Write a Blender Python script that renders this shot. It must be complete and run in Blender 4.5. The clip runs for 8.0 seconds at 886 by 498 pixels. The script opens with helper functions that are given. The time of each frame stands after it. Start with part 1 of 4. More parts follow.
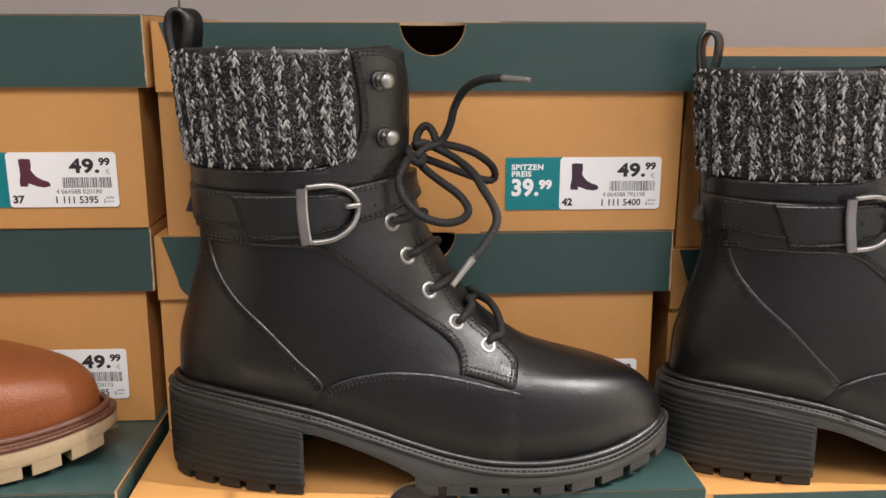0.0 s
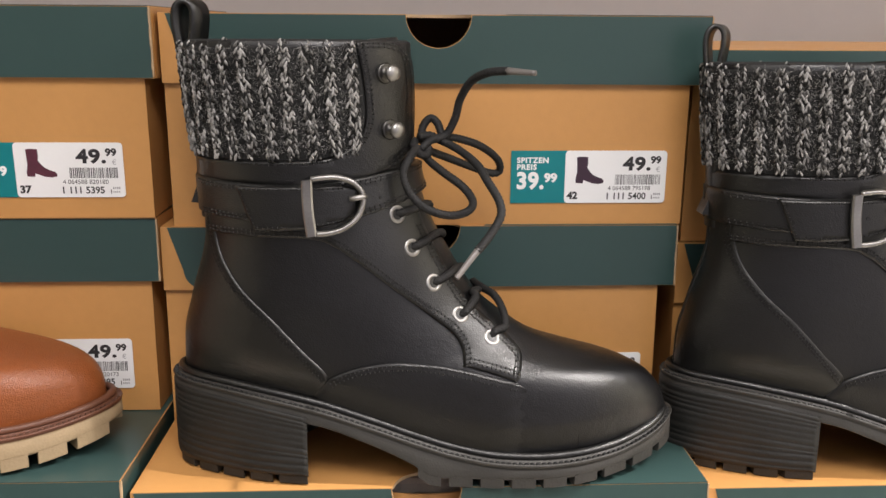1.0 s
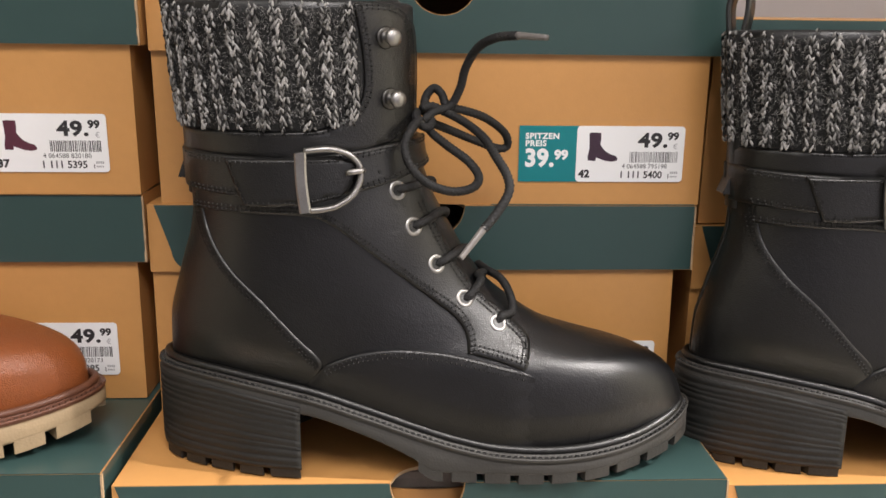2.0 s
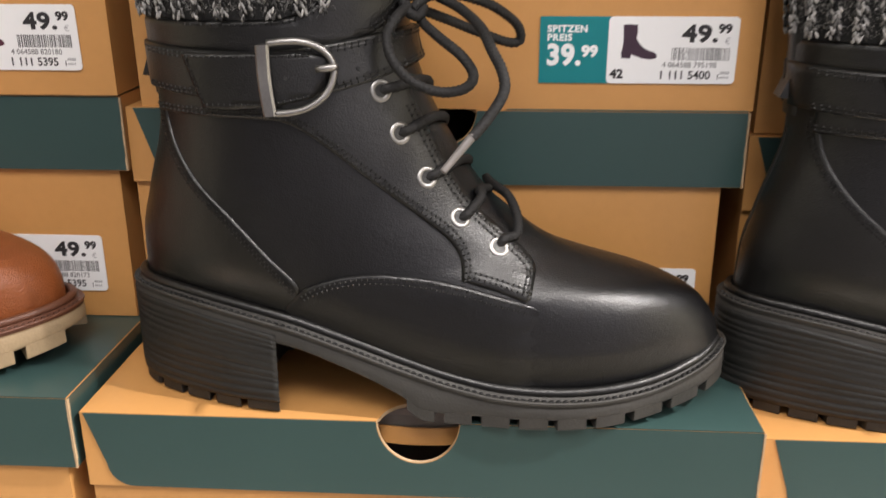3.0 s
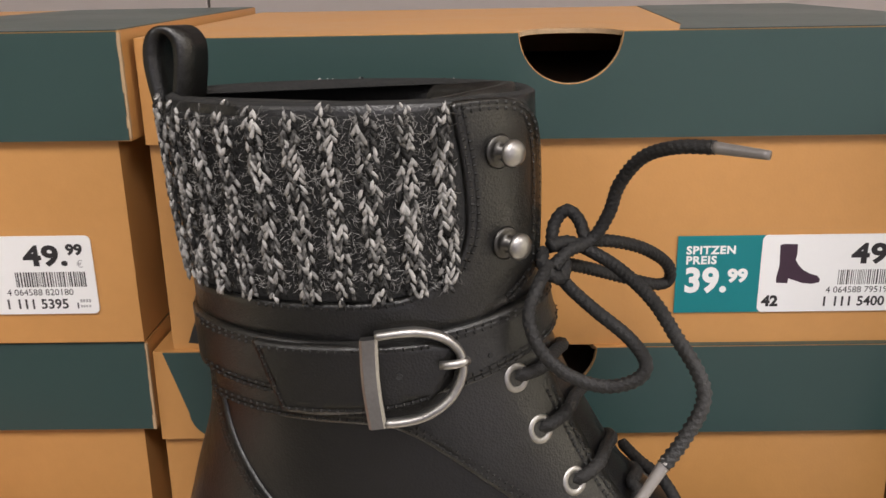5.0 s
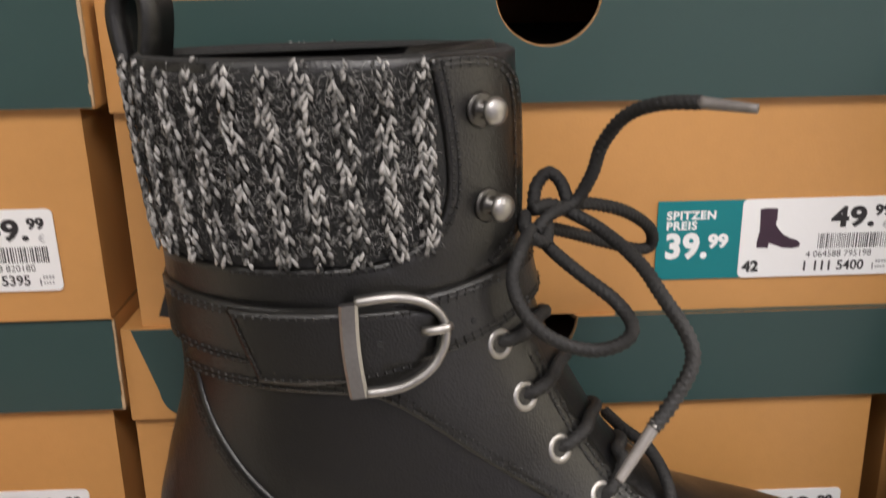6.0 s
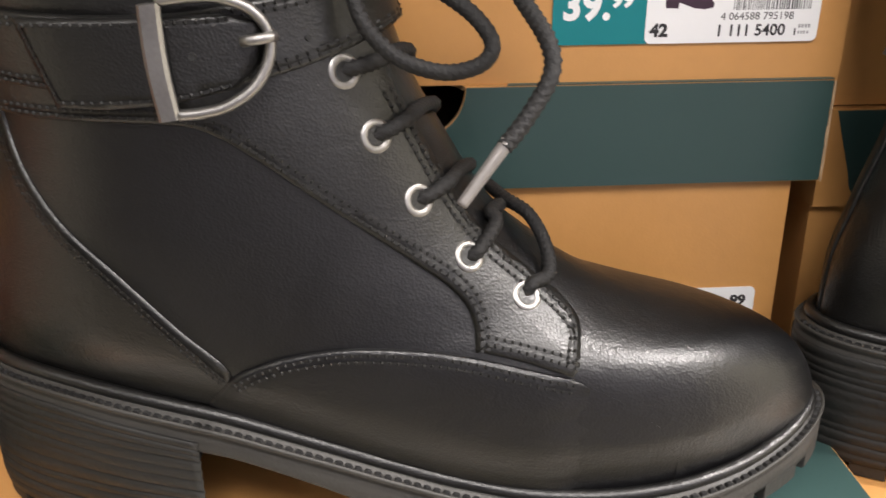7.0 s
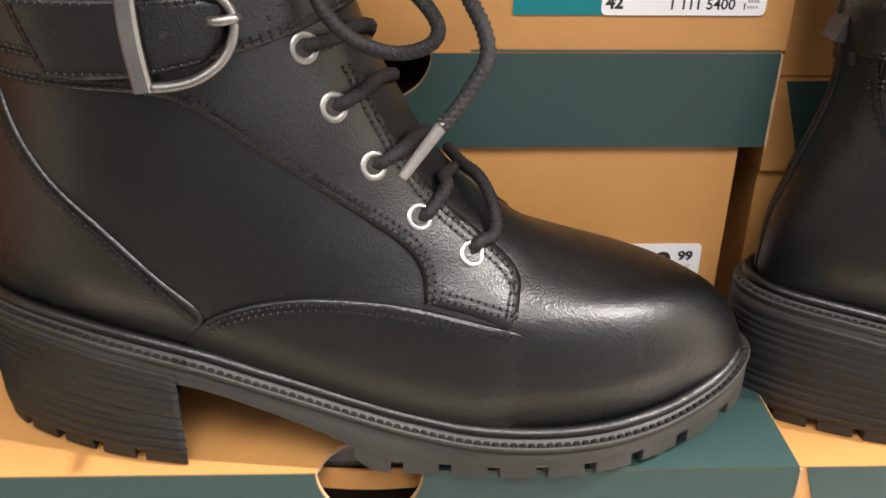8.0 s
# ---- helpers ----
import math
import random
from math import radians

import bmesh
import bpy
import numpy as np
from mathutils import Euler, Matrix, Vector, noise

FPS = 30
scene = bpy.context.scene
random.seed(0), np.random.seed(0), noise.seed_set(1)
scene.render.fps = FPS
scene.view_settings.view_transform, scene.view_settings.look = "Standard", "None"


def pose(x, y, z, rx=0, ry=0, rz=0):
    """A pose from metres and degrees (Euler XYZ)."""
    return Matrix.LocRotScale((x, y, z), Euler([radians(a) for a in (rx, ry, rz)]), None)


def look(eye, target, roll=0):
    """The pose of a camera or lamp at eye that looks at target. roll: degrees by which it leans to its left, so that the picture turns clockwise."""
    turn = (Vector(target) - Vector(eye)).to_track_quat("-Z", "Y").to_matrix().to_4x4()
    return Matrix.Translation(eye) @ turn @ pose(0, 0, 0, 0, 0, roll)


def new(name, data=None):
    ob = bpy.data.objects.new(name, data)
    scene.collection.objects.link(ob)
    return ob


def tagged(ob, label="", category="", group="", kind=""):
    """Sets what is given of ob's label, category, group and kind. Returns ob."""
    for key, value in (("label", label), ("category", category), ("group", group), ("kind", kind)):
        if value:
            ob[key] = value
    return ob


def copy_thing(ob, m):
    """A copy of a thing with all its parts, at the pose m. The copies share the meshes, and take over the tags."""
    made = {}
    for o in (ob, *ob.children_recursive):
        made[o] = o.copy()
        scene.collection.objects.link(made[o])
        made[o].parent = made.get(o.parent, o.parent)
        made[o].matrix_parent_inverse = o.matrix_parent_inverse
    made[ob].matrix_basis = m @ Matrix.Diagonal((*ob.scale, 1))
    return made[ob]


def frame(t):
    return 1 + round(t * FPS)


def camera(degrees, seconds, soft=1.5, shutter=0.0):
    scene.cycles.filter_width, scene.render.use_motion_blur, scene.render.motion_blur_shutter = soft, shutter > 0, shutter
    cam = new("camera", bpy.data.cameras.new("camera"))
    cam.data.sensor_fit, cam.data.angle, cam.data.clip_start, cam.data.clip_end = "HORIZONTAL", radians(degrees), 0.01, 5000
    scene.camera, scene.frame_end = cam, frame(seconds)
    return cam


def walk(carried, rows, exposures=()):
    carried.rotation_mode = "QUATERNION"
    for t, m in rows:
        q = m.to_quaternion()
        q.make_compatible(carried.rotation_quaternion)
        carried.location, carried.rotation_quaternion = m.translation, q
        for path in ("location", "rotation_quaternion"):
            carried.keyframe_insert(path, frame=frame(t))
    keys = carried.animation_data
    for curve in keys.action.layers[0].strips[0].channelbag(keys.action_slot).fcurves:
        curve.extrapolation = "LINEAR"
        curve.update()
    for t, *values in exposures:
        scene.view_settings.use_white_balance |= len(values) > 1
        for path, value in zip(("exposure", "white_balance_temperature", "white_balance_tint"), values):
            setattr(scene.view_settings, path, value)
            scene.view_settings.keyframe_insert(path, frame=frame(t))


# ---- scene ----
cam = camera(53.9, 8.0, shutter=0.4)
PATH = [
    (0, (-0.067, -0.518, 0.351), (0.044, 1.434, -0.07), -0.0),
    (0.5, (-0.066, -0.523, 0.354), (0.033, 1.428, -0.078), 0.2),
    (1, (-0.066, -0.519, 0.351), (0.03, 1.43, -0.086), 0.3),
    (2.3, (-0.063, -0.477, 0.333), (0.016, 1.463, -0.147), 0.9),
    (2.5, (-0.051, -0.466, 0.329), (0.007, 1.467, -0.181), 1.0),
    (3, (-0.02, -0.435, 0.326), (-0.138, 1.452, -0.328), -0.1),
    (3.5, (-0.009, -0.409, 0.327), (-0.234, 1.446, -0.387), -1.1),
    (4, (-0.044, -0.382, 0.338), (-0.245, 1.478, -0.368), -0.6),
    (4.5, (-0.075, -0.345, 0.376), (-0.183, 1.558, -0.228), -0.4),
    (4.7, (-0.086, -0.336, 0.385), (-0.145, 1.582, -0.177), -0.3),
    (5.8, (-0.087, -0.324, 0.376), (-0.073, 1.604, -0.157), -2.0),
    (6, (-0.091, -0.323, 0.374), (-0.042, 1.593, -0.195), -1.2),
    (6.5, (-0.078, -0.310, 0.331), (-0.014, 1.556, -0.385), -0.55),
    (7, (-0.053, -0.308, 0.315), (0.032, 1.537, -0.453), -0.65),
    (7.5, (-0.045, -0.313, 0.309), (0.046, 1.526, -0.473), -0.15),
    (8, (-0.0355, -0.327, 0.335), (0.022, 1.460, -0.595), 0.6),
]
EXPOSURES = [(0.0, -0.84), (1.2, -0.84), (2.5, -0.83), (3.5, -0.95), (4.5, -0.72), (5.8, -0.84), (6.5, -0.65), (8.0, -0.58)]
walk(cam, [(t, look(eye, target, roll)) for t, eye, target, roll in PATH], EXPOSURES)

# ---- world, lamps, exposure ----
world = bpy.data.worlds.new("shop_air")
scene.world = world
world.use_nodes = True
world.node_tree.nodes["Background"].inputs["Color"].default_value = (1.0, 0.93, 0.85, 1)
world.node_tree.nodes["Background"].inputs["Strength"].default_value = 0.02
LAMPS = [(1.35, -0.45, 0.06, 240), (-1.5, -1.25, 0.80, 15), (0.10, -1.25, 0.80, 57), (1.8, -1.25, 0.80, 40)]
CEIL = 1.75


# ---- materials ----
def mat(name, colour, rough=0.6, metal=0.0, vary=0.12, scale=30.0, bump=0.0, bump_scale=400.0, spec=0.5, coat=0.0, crease=0.0):
    """A surface with colour variation at two scales and a fine relief, in metres of the object."""
    m = bpy.data.materials.new(name)
    m.use_nodes = True
    nt = m.node_tree
    b = nt.nodes["Principled BSDF"]
    b.inputs["Roughness"].default_value, b.inputs["Metallic"].default_value = rough, metal
    b.inputs["Specular IOR Level"].default_value = spec
    b.inputs["Coat Weight"].default_value = coat
    b.inputs["Coat Roughness"].default_value = 0.25
    tc = nt.nodes.new("ShaderNodeTexCoord")
    n1 = nt.nodes.new("ShaderNodeTexNoise")
    n1.inputs["Scale"].default_value, n1.inputs["Detail"].default_value = scale, 5
    n2 = nt.nodes.new("ShaderNodeTexNoise")
    n2.inputs["Scale"].default_value, n2.inputs["Detail"].default_value = scale * 14, 3
    for n in (n1, n2):
        nt.links.new(tc.outputs["Object"], n.inputs["Vector"])
    add = nt.nodes.new("ShaderNodeMath")
    add.operation = "MULTIPLY_ADD"
    add.inputs[1].default_value = 0.45
    nt.links.new(n2.outputs["Fac"], add.inputs[0])
    nt.links.new(n1.outputs["Fac"], add.inputs[2])
    ramp = nt.nodes.new("ShaderNodeMapRange")
    ramp.inputs["From Min"].default_value, ramp.inputs["From Max"].default_value = 0.4, 1.05
    ramp.inputs["To Min"].default_value, ramp.inputs["To Max"].default_value = 1 - vary, 1 + vary
    nt.links.new(add.outputs[0], ramp.inputs["Value"])
    mul = nt.nodes.new("ShaderNodeVectorMath")
    mul.operation = "SCALE"
    mul.inputs[0].default_value = colour
    nt.links.new(ramp.outputs[0], mul.inputs["Scale"])
    nt.links.new(mul.outputs[0], b.inputs["Base Color"])
    rr = nt.nodes.new("ShaderNodeMapRange")
    rr.inputs["From Min"].default_value, rr.inputs["From Max"].default_value = 0.4, 1.05
    rr.inputs["To Min"].default_value, rr.inputs["To Max"].default_value = rough * 0.85, min(1, rough * 1.15)
    nt.links.new(add.outputs[0], rr.inputs["Value"])
    nt.links.new(rr.outputs[0], b.inputs["Roughness"])
    if bump:
        v = nt.nodes.new("ShaderNodeTexVoronoi")
        v.inputs["Scale"].default_value = bump_scale
        nz = nt.nodes.new("ShaderNodeTexNoise")
        nz.inputs["Scale"].default_value, nz.inputs["Detail"].default_value = bump_scale * 0.35, 6
        nt.links.new(tc.outputs["Object"], v.inputs["Vector"])
        nt.links.new(tc.outputs["Object"], nz.inputs["Vector"])
        mx = nt.nodes.new("ShaderNodeMath")
        nt.links.new(v.outputs["Distance"], mx.inputs[0])
        nt.links.new(nz.outputs["Fac"], mx.inputs[1])
        bp = nt.nodes.new("ShaderNodeBump")
        bp.inputs["Strength"].default_value, bp.inputs["Distance"].default_value = bump, 0.0006
        nt.links.new(mx.outputs[0], bp.inputs["Height"])
        nt.links.new(bp.outputs[0], b.inputs["Normal"])
        if crease:
            cz = nt.nodes.new("ShaderNodeTexNoise")
            cz.inputs["Scale"].default_value, cz.inputs["Detail"].default_value = 75, 4
            cz.inputs["Distortion"].default_value = 0.8
            nt.links.new(tc.outputs["Object"], cz.inputs["Vector"])
            b2 = nt.nodes.new("ShaderNodeBump")
            b2.inputs["Strength"].default_value, b2.inputs["Distance"].default_value = crease, 0.0012
            nt.links.new(cz.outputs["Fac"], b2.inputs["Height"])
            nt.links.new(b2.outputs[0], bp.inputs["Normal"])
    return m


TAN = mat("tan_card", (0.52, 0.262, 0.085), 0.40, vary=0.07, scale=16, bump=0.05, bump_scale=900)
GREEN = mat("green_card", (0.032, 0.064, 0.060), 0.33, vary=0.03, scale=14, bump=0.02, bump_scale=900)
RAW = mat("raw_card_edge", (0.42, 0.29, 0.17), 0.9, vary=0.2, scale=60)
GREY_CARD = mat("grey_card_inside", (0.30, 0.26, 0.22), 0.85, vary=0.15, scale=40)
WALL = mat("wall_paint", (0.36, 0.325, 0.312), 0.6, vary=0.04, scale=6, bump=0.08, bump_scale=500)
CREAM = mat("grey_wall_paint", (0.24, 0.24, 0.275), 0.7, vary=0.1, scale=3)
DIM = mat("cream_wall_paint", (0.72, 0.69, 0.56), 0.7, vary=0.1, scale=3)
CEILING = mat("ceiling_paint", (0.26, 0.255, 0.25), 0.8, vary=0.04, scale=3)
FLOOR = mat("floor_vinyl", (0.26, 0.235, 0.17), 0.4, vary=0.12, scale=4)
SHELF = mat("shelf_laminate", (0.66, 0.62, 0.57), 0.45, vary=0.05, scale=9)
WHITE = mat("label_paper", (0.80, 0.80, 0.80), 0.5, vary=0.02, scale=40)
TEAL = mat("label_teal", (0.0, 0.185, 0.205), 0.5, vary=0.03, scale=40)
INK = mat("black_ink", (0.02, 0.018, 0.02), 0.6, vary=0.05, scale=50)
PLUM = mat("plum_ink", (0.085, 0.018, 0.035), 0.6, vary=0.25, scale=250)
DARK_PLUM = mat("dark_plum_ink", (0.04, 0.018, 0.035), 0.6, vary=0.25, scale=250)
GREY_INK = mat("grey_ink", (0.35, 0.35, 0.36), 0.6, vary=0.05, scale=50)
LAMP_GLOW = bpy.data.materials.new("lamp_diffuser")
LAMP_GLOW.use_nodes = True
LAMP_GLOW.node_tree.nodes["Principled BSDF"].inputs["Emission Color"].default_value = (1, 0.95, 0.88, 1)
LAMP_GLOW.node_tree.nodes["Principled BSDF"].inputs["Emission Strength"].default_value = 4.0


# ---- mesh helpers ----
def part(name, bm, material, parent=None, label="", smooth=False):
    """Links a bmesh as one mesh object, under a thing or a part."""
    me = bpy.data.meshes.new(name)
    bm.to_mesh(me)
    bm.free()
    for p in me.polygons:
        p.use_smooth = smooth
    mats = material if isinstance(material, (list, tuple)) else [material]
    for m in mats:
        me.materials.append(m)
    ob = new(name, me)
    ob.parent = parent
    return tagged(ob, label)


def add_box(bm, x0, x1, y0, y1, z0, z1, bevel=0.0, mi=0):
    vs = [bm.verts.new((x, y, z)) for x in (x0, x1) for y in (y0, y1) for z in (z0, z1)]
    q = [(0, 1, 3, 2), (4, 6, 7, 5), (0, 4, 5, 1), (2, 3, 7, 6), (0, 2, 6, 4), (1, 5, 7, 3)]
    fs = [bm.faces.new([vs[i] for i in f]) for f in q]
    for f in fs:
        f.material_index = mi
    if bevel:
        es = list({e for f in fs for e in f.edges})
        r = bmesh.ops.bevel(bm, geom=es, offset=bevel, segments=2, affect="EDGES", profile=0.5, material=-1)
        for f in r["faces"]:
            f.material_index = mi
    return fs


def block(name, x0, x1, y0, y1, z0, z1, material, parent=None, bevel=0.0, label=""):
    bm = bmesh.new()
    add_box(bm, x0, x1, y0, y1, z0, z1, bevel)
    return part(name, bm, material, parent, label)


def thing(name, m, label, category, group=""):
    ob = new(name)
    ob.matrix_basis = m
    ob.empty_display_size = 0.02
    return tagged(ob, label, category, group)


def plate(bm, pts, depth, axis, mi=0):
    """A flat sheet with outline pts (u, v), thickened; axis 'y': pts are x, z and it runs from depth[0] to depth[1] in y; 'z': x, y."""
    def at(p, d):
        return (p[0], d, p[1]) if axis == "y" else (p[0], p[1], d)
    a = [bm.verts.new(at(p, depth[0])) for p in pts]
    b = [bm.verts.new(at(p, depth[1])) for p in pts]
    fs = [bm.faces.new(a), bm.faces.new(b[::-1])]
    for i in range(len(a)):
        fs.append(bm.faces.new((a[i], b[i], b[(i + 1) % len(a)], a[(i + 1) % len(a)])))
    for f in fs:
        f.material_index = mi
    return fs


def finish(bm):
    bmesh.ops.recalc_face_normals(bm, faces=bm.faces[:])
    return bm


# ---- the setting ----
def structure(ob):
    return tagged(ob, kind="structure")


structure(tagged(block("floor", -2.8, 3.0, -1.85, 0.5, -1.06, -1.0, FLOOR), "worn grey-brown vinyl shop floor", "floor"))
structure(tagged(block("ceiling", -2.8, 3.0, -1.85, 0.5, CEIL, CEIL + 0.05, CEILING), "plain white shop ceiling", "ceiling"))
structure(tagged(block("wall_north", -4, 4, 0.42, 0.5, -1.0, CEIL, WALL), "pale grey painted wall behind the shelf", "wall"))
structure(tagged(block("wall_south", -2.7, 2.9, -1.85, -1.75, -1.0, CEIL, CREAM), "pale grey painted wall across the aisle", "wall"))
structure(tagged(block("wall_west", -2.8, -2.7, -1.75, 0.42, -1.0, CEIL, DIM), "cream painted shop wall", "wall"))
structure(tagged(block("wall_east", 2.9, 3.0, -1.75, 0.42, -1.0, CEIL, DIM), "cream painted shop wall", "wall"))

shelf = thing("shelf_unit", pose(0, 0, 0), "pale laminate shop shelf with a two-panel back", "shelf")
block("board", -1.2, 1.2, -0.16, 0.318, -0.03, 0.0, SHELF, shelf, 0.002)
block("back_panel", -1.2, -0.2615, 0.318, 0.334, -0.03, 1.0, WALL, shelf, 0.001)
block("back_panel", -0.2600, 1.2, 0.318, 0.334, -0.03, 1.0, WALL, shelf, 0.001)
# unseen board, added so its front edge shades the ledge's back from the small lamp
block("unseen_upper_board", -1.2, 1.2, -0.280, 0.318, 1.0, 1.025, SHELF, shelf, 0.002)
for sx in (-1.17, 1.15):
    block("upright", sx, sx + 0.03, 0.336, 0.386, -1.0, 1.0, SHELF, shelf, 0.002)

for lx, ly, ls, lw in LAMPS:
    fix = thing("ceiling_light", pose(lx, ly, CEIL - 0.03), "square white ceiling light panel, switched on", "ceiling light", "ceiling lights")
    block("frame", -ls / 2 - 0.02, ls / 2 + 0.02, -ls / 2 - 0.02, ls / 2 + 0.02, 0.004, 0.03, CEILING, fix, 0.002)
    block("diffuser", -ls / 2, ls / 2, -ls / 2, ls / 2, 0.0, 0.004, LAMP_GLOW, fix)
    li = bpy.data.lights.new("panel_light", "AREA")
    li.shape, li.size, li.energy, li.color = "SQUARE", ls * 0.97, lw, (1.0, 0.94, 0.91)
    lo = new("panel_light", li)
    lo.matrix_basis = pose(lx, ly, CEIL - 0.035)


# ---- shoe boxes ----
def arc(cx, cy, r, a0, a1, n):
    return [(cx + r * math.cos(radians(a0 + (a1 - a0) * i / n)), cy + r * math.sin(radians(a0 + (a1 - a0) * i / n))) for i in range(n + 1)]


def shell(bm, loops, outer_faces, inner_faces, rims):
    """Faces from two sets of named corners: the outer skin, the inner skin, and the card edges that join them."""
    for f in outer_faces:
        bm.faces.new([loops[0][k] for k in f])
    for f in inner_faces:
        bm.faces.new([loops[1][k] for k in f])
    for line in rims:
        for i, k in enumerate(line):
            n = line[(i + 1) % len(line)]
            bm.faces.new((loops[0][k], loops[0][n], loops[1][n], loops[1][k])).material_index = 1


def shoe_box(x0, x1, y0, z0, height, depth=0.225, lid_h=0.039, hole=(0.0, 0.0187), split=0.5, turn=0.0, tilt=0.0, label="", lip=0.0096, seed=0, deep=1.0, margin=0.004, side=None):
    """A card box with a deep lid: tan body, tan lid with a green front whose lower left corner is rounded, a finger hole
    cut across the front edge of the lid, its top tan to the left of the split and green beyond."""
    w = x1 - x0
    box = thing("shoe_box", pose((x0 + x1) / 2, y0, z0, tilt, 0, turn), label, "shoe box", "stacked shoe boxes")
    t = 0.0018
    a, b = -w / 2, w / 2
    top = height
    hx, hr = hole
    rng = random.Random(seed)
    n = 20
    # body, set in under the lid, with a finger notch in its front
    bm = bmesh.new()
    bl, br, bf, bk, bt = a + 0.0004, b - lip, 0.0026, depth - 0.004, top - 0.003
    sets = []
    for o in (0.0, t):
        v = {}
        for sx, x in (("l", bl + o), ("r", br - o)):
            for sy, y in (("f", bf + o), ("k", bk - o)):
                v[sx + sy + "b"] = bm.verts.new((x, y, o))
                v[sx + sy + "t"] = bm.verts.new((x, y, bt))
        for i, q in enumerate(arc(hx, bt, hr * 1.0, 180, 360, n)):
            v[i] = bm.verts.new((q[0], bf + o, bt + (q[1] - bt) * deep if 0 < i < n else bt))
        sets.append(v)
    notch = list(range(n + 1))
    sk = [["lfb", "rfb", "rft"] + notch[::-1] + ["lft"], ["lkb", "lkt", "rkt", "rkb"], ["lfb", "lft", "lkt", "lkb"], ["rfb", "rkb", "rkt", "rft"], ["lfb", "lkb", "rkb", "rfb"]]
    shell(bm, sets, sk, sk, [["lft"] + notch + ["rft", "rkt", "lkt"]])
    part("body", finish(bm), [TAN, RAW], box)
    # paper inside
    bm = bmesh.new()
    if deep == 1:
        add_box(bm, bl + 0.004, br - 0.004, bf + 0.02, bk - 0.006, t + 0.0005, top * 0.80, 0.004)
    else:
        add_box(bm, bl + 0.004, br - 0.004, bf + 0.08, bk - 0.006, t + 0.0005, top * 0.86, 0.004)
        add_box(bm, bl + 0.004, br - 0.004, bf + 0.02, bk - 0.008, top * 0.85, top * 0.955, 0.004)
    part("packing_paper", bm, GREY_CARD, box, "grey packing paper inside the box")
    if deep > 1:
        # inner flap that shows through the finger hole
        bm = bmesh.new()
        k = 14
        cols = []
        for i in range(k + 1):
            x = hx - 0.024 + 0.048 * i / k
            s = 0.0022 * (2 * i / k - 1) ** 2
            cols.append([bm.verts.new((x, y, z)) for y, z in ((0.013, top - 0.0200 + s), (0.0142, top - 0.0200 + s), (0.0152, top - 0.0118 + s), (0.0140, top - 0.0118 + s))])
        for A, B in zip(cols, cols[1:]):
            for j in range(4):
                bm.faces.new((A[j], A[(j + 1) % 4], B[(j + 1) % 4], B[j]))
        bm.faces.new(cols[0])
        bm.faces.new(cols[-1][::-1])
        part("inner_flap", finish(bm), TAN, box, "tan card flap inside the finger hole")
    # lid
    lid = new("lid")
    lid.parent = box
    tagged(lid, "tan lid with a dark green front")
    bm = bmesh.new()
    zl = top - lid_h
    sag = rng.uniform(-0.0008, 0.0008)
    bow = rng.uniform(0.0002, 0.0007)
    sets = []
    for o in (0.0, t):
        v = {}
        for sx, x in (("l", a + o), ("r", b - o)):
            for sy, y in (("f", o), ("k", depth - o)):
                v[sx + sy + "b"] = bm.verts.new((x, y, zl + (sag if sx == "r" else 0)))
                v[sx + sy + "t"] = bm.verts.new((x, y, top - o))
        for i, q in enumerate(arc(hx, top, hr, 180, 360, n)):
            v[i] = bm.verts.new((q[0], o, top + (q[1] - top) * deep if 0 < i < n else top - o))
        for i, q in enumerate(arc(hx, 0.0, hr * 0.95, 0, 180, n)):
            if 0 < i < n:
                v[100 + i] = bm.verts.new((q[0], q[1], top - o))
        sets.append(v)
    up = [100 + i for i in range(1, n)]
    sk = [["lfb", "rfb", "rft"] + notch[::-1] + ["lft"], ["lft", 0] + up[::-1] + [n, "rft", "rkt", "lkt"], ["lkb", "lkt", "rkt", "rkb"], ["lfb", "lft", "lkt", "lkb"], ["rfb", "rkb", "rkt", "rft"]]
    shell(bm, sets, sk, sk, [["lfb", "lkb", "rkb", "rfb"], notch + up])
    finish(bm)
    if side:
        for f in bm.faces:
            if f.normal.x > 0.9 and f.calc_center_median().x > b - 0.0005:
                f.material_index = 2
    part("lid_card", bm, [TAN, RAW, side or TAN], lid)
    # green print on the front, a hair proud, with its rounded corner
    bm = bmesh.new()
    r = 0.012
    g0, lean = a + margin, 0.0085
    gr = [(g0, top - 0.0004), (g0 + lean, zl + r)] + arc(g0 + lean + r, zl + 0.0004 + r, r, 188, 270, 8) + [(b - 0.0006, zl + 0.0004 + sag), (b - 0.0006, top - 0.0004)]
    gr += [(hx + hr + 0.0003, top - 0.0004)] + [(q[0], top + (q[1] - top) * deep) for q in arc(hx, top, hr + 0.0003, -5, -175, 22)] + [(hx - hr - 0.0003, top - 0.0004)]
    plate(bm, gr, (-0.0004, -0.00005), "y")
    part("front_print", finish(bm), GREEN, lid, "dark green front with a rounded corner")
    # green part of the top
    if split < 1:
        bm = bmesh.new()
        sx = max(a + w * split, hx + hr + 0.004)
        tg = [(b - 0.0006, depth - 0.001), (sx + 0.03, depth - 0.001), (sx + 0.008, 0.03), (sx, -0.0003), (b - 0.0006, -0.0003)]
        plate(bm, tg, (top + 0.00005, top + 0.0004), "z")
        part("top_print", finish(bm), GREEN, lid, "green printed part of the lid top")
    # worn corner where the print has rubbed off, a string of uneven chips
    bm = bmesh.new()
    z = zl + 0.0006
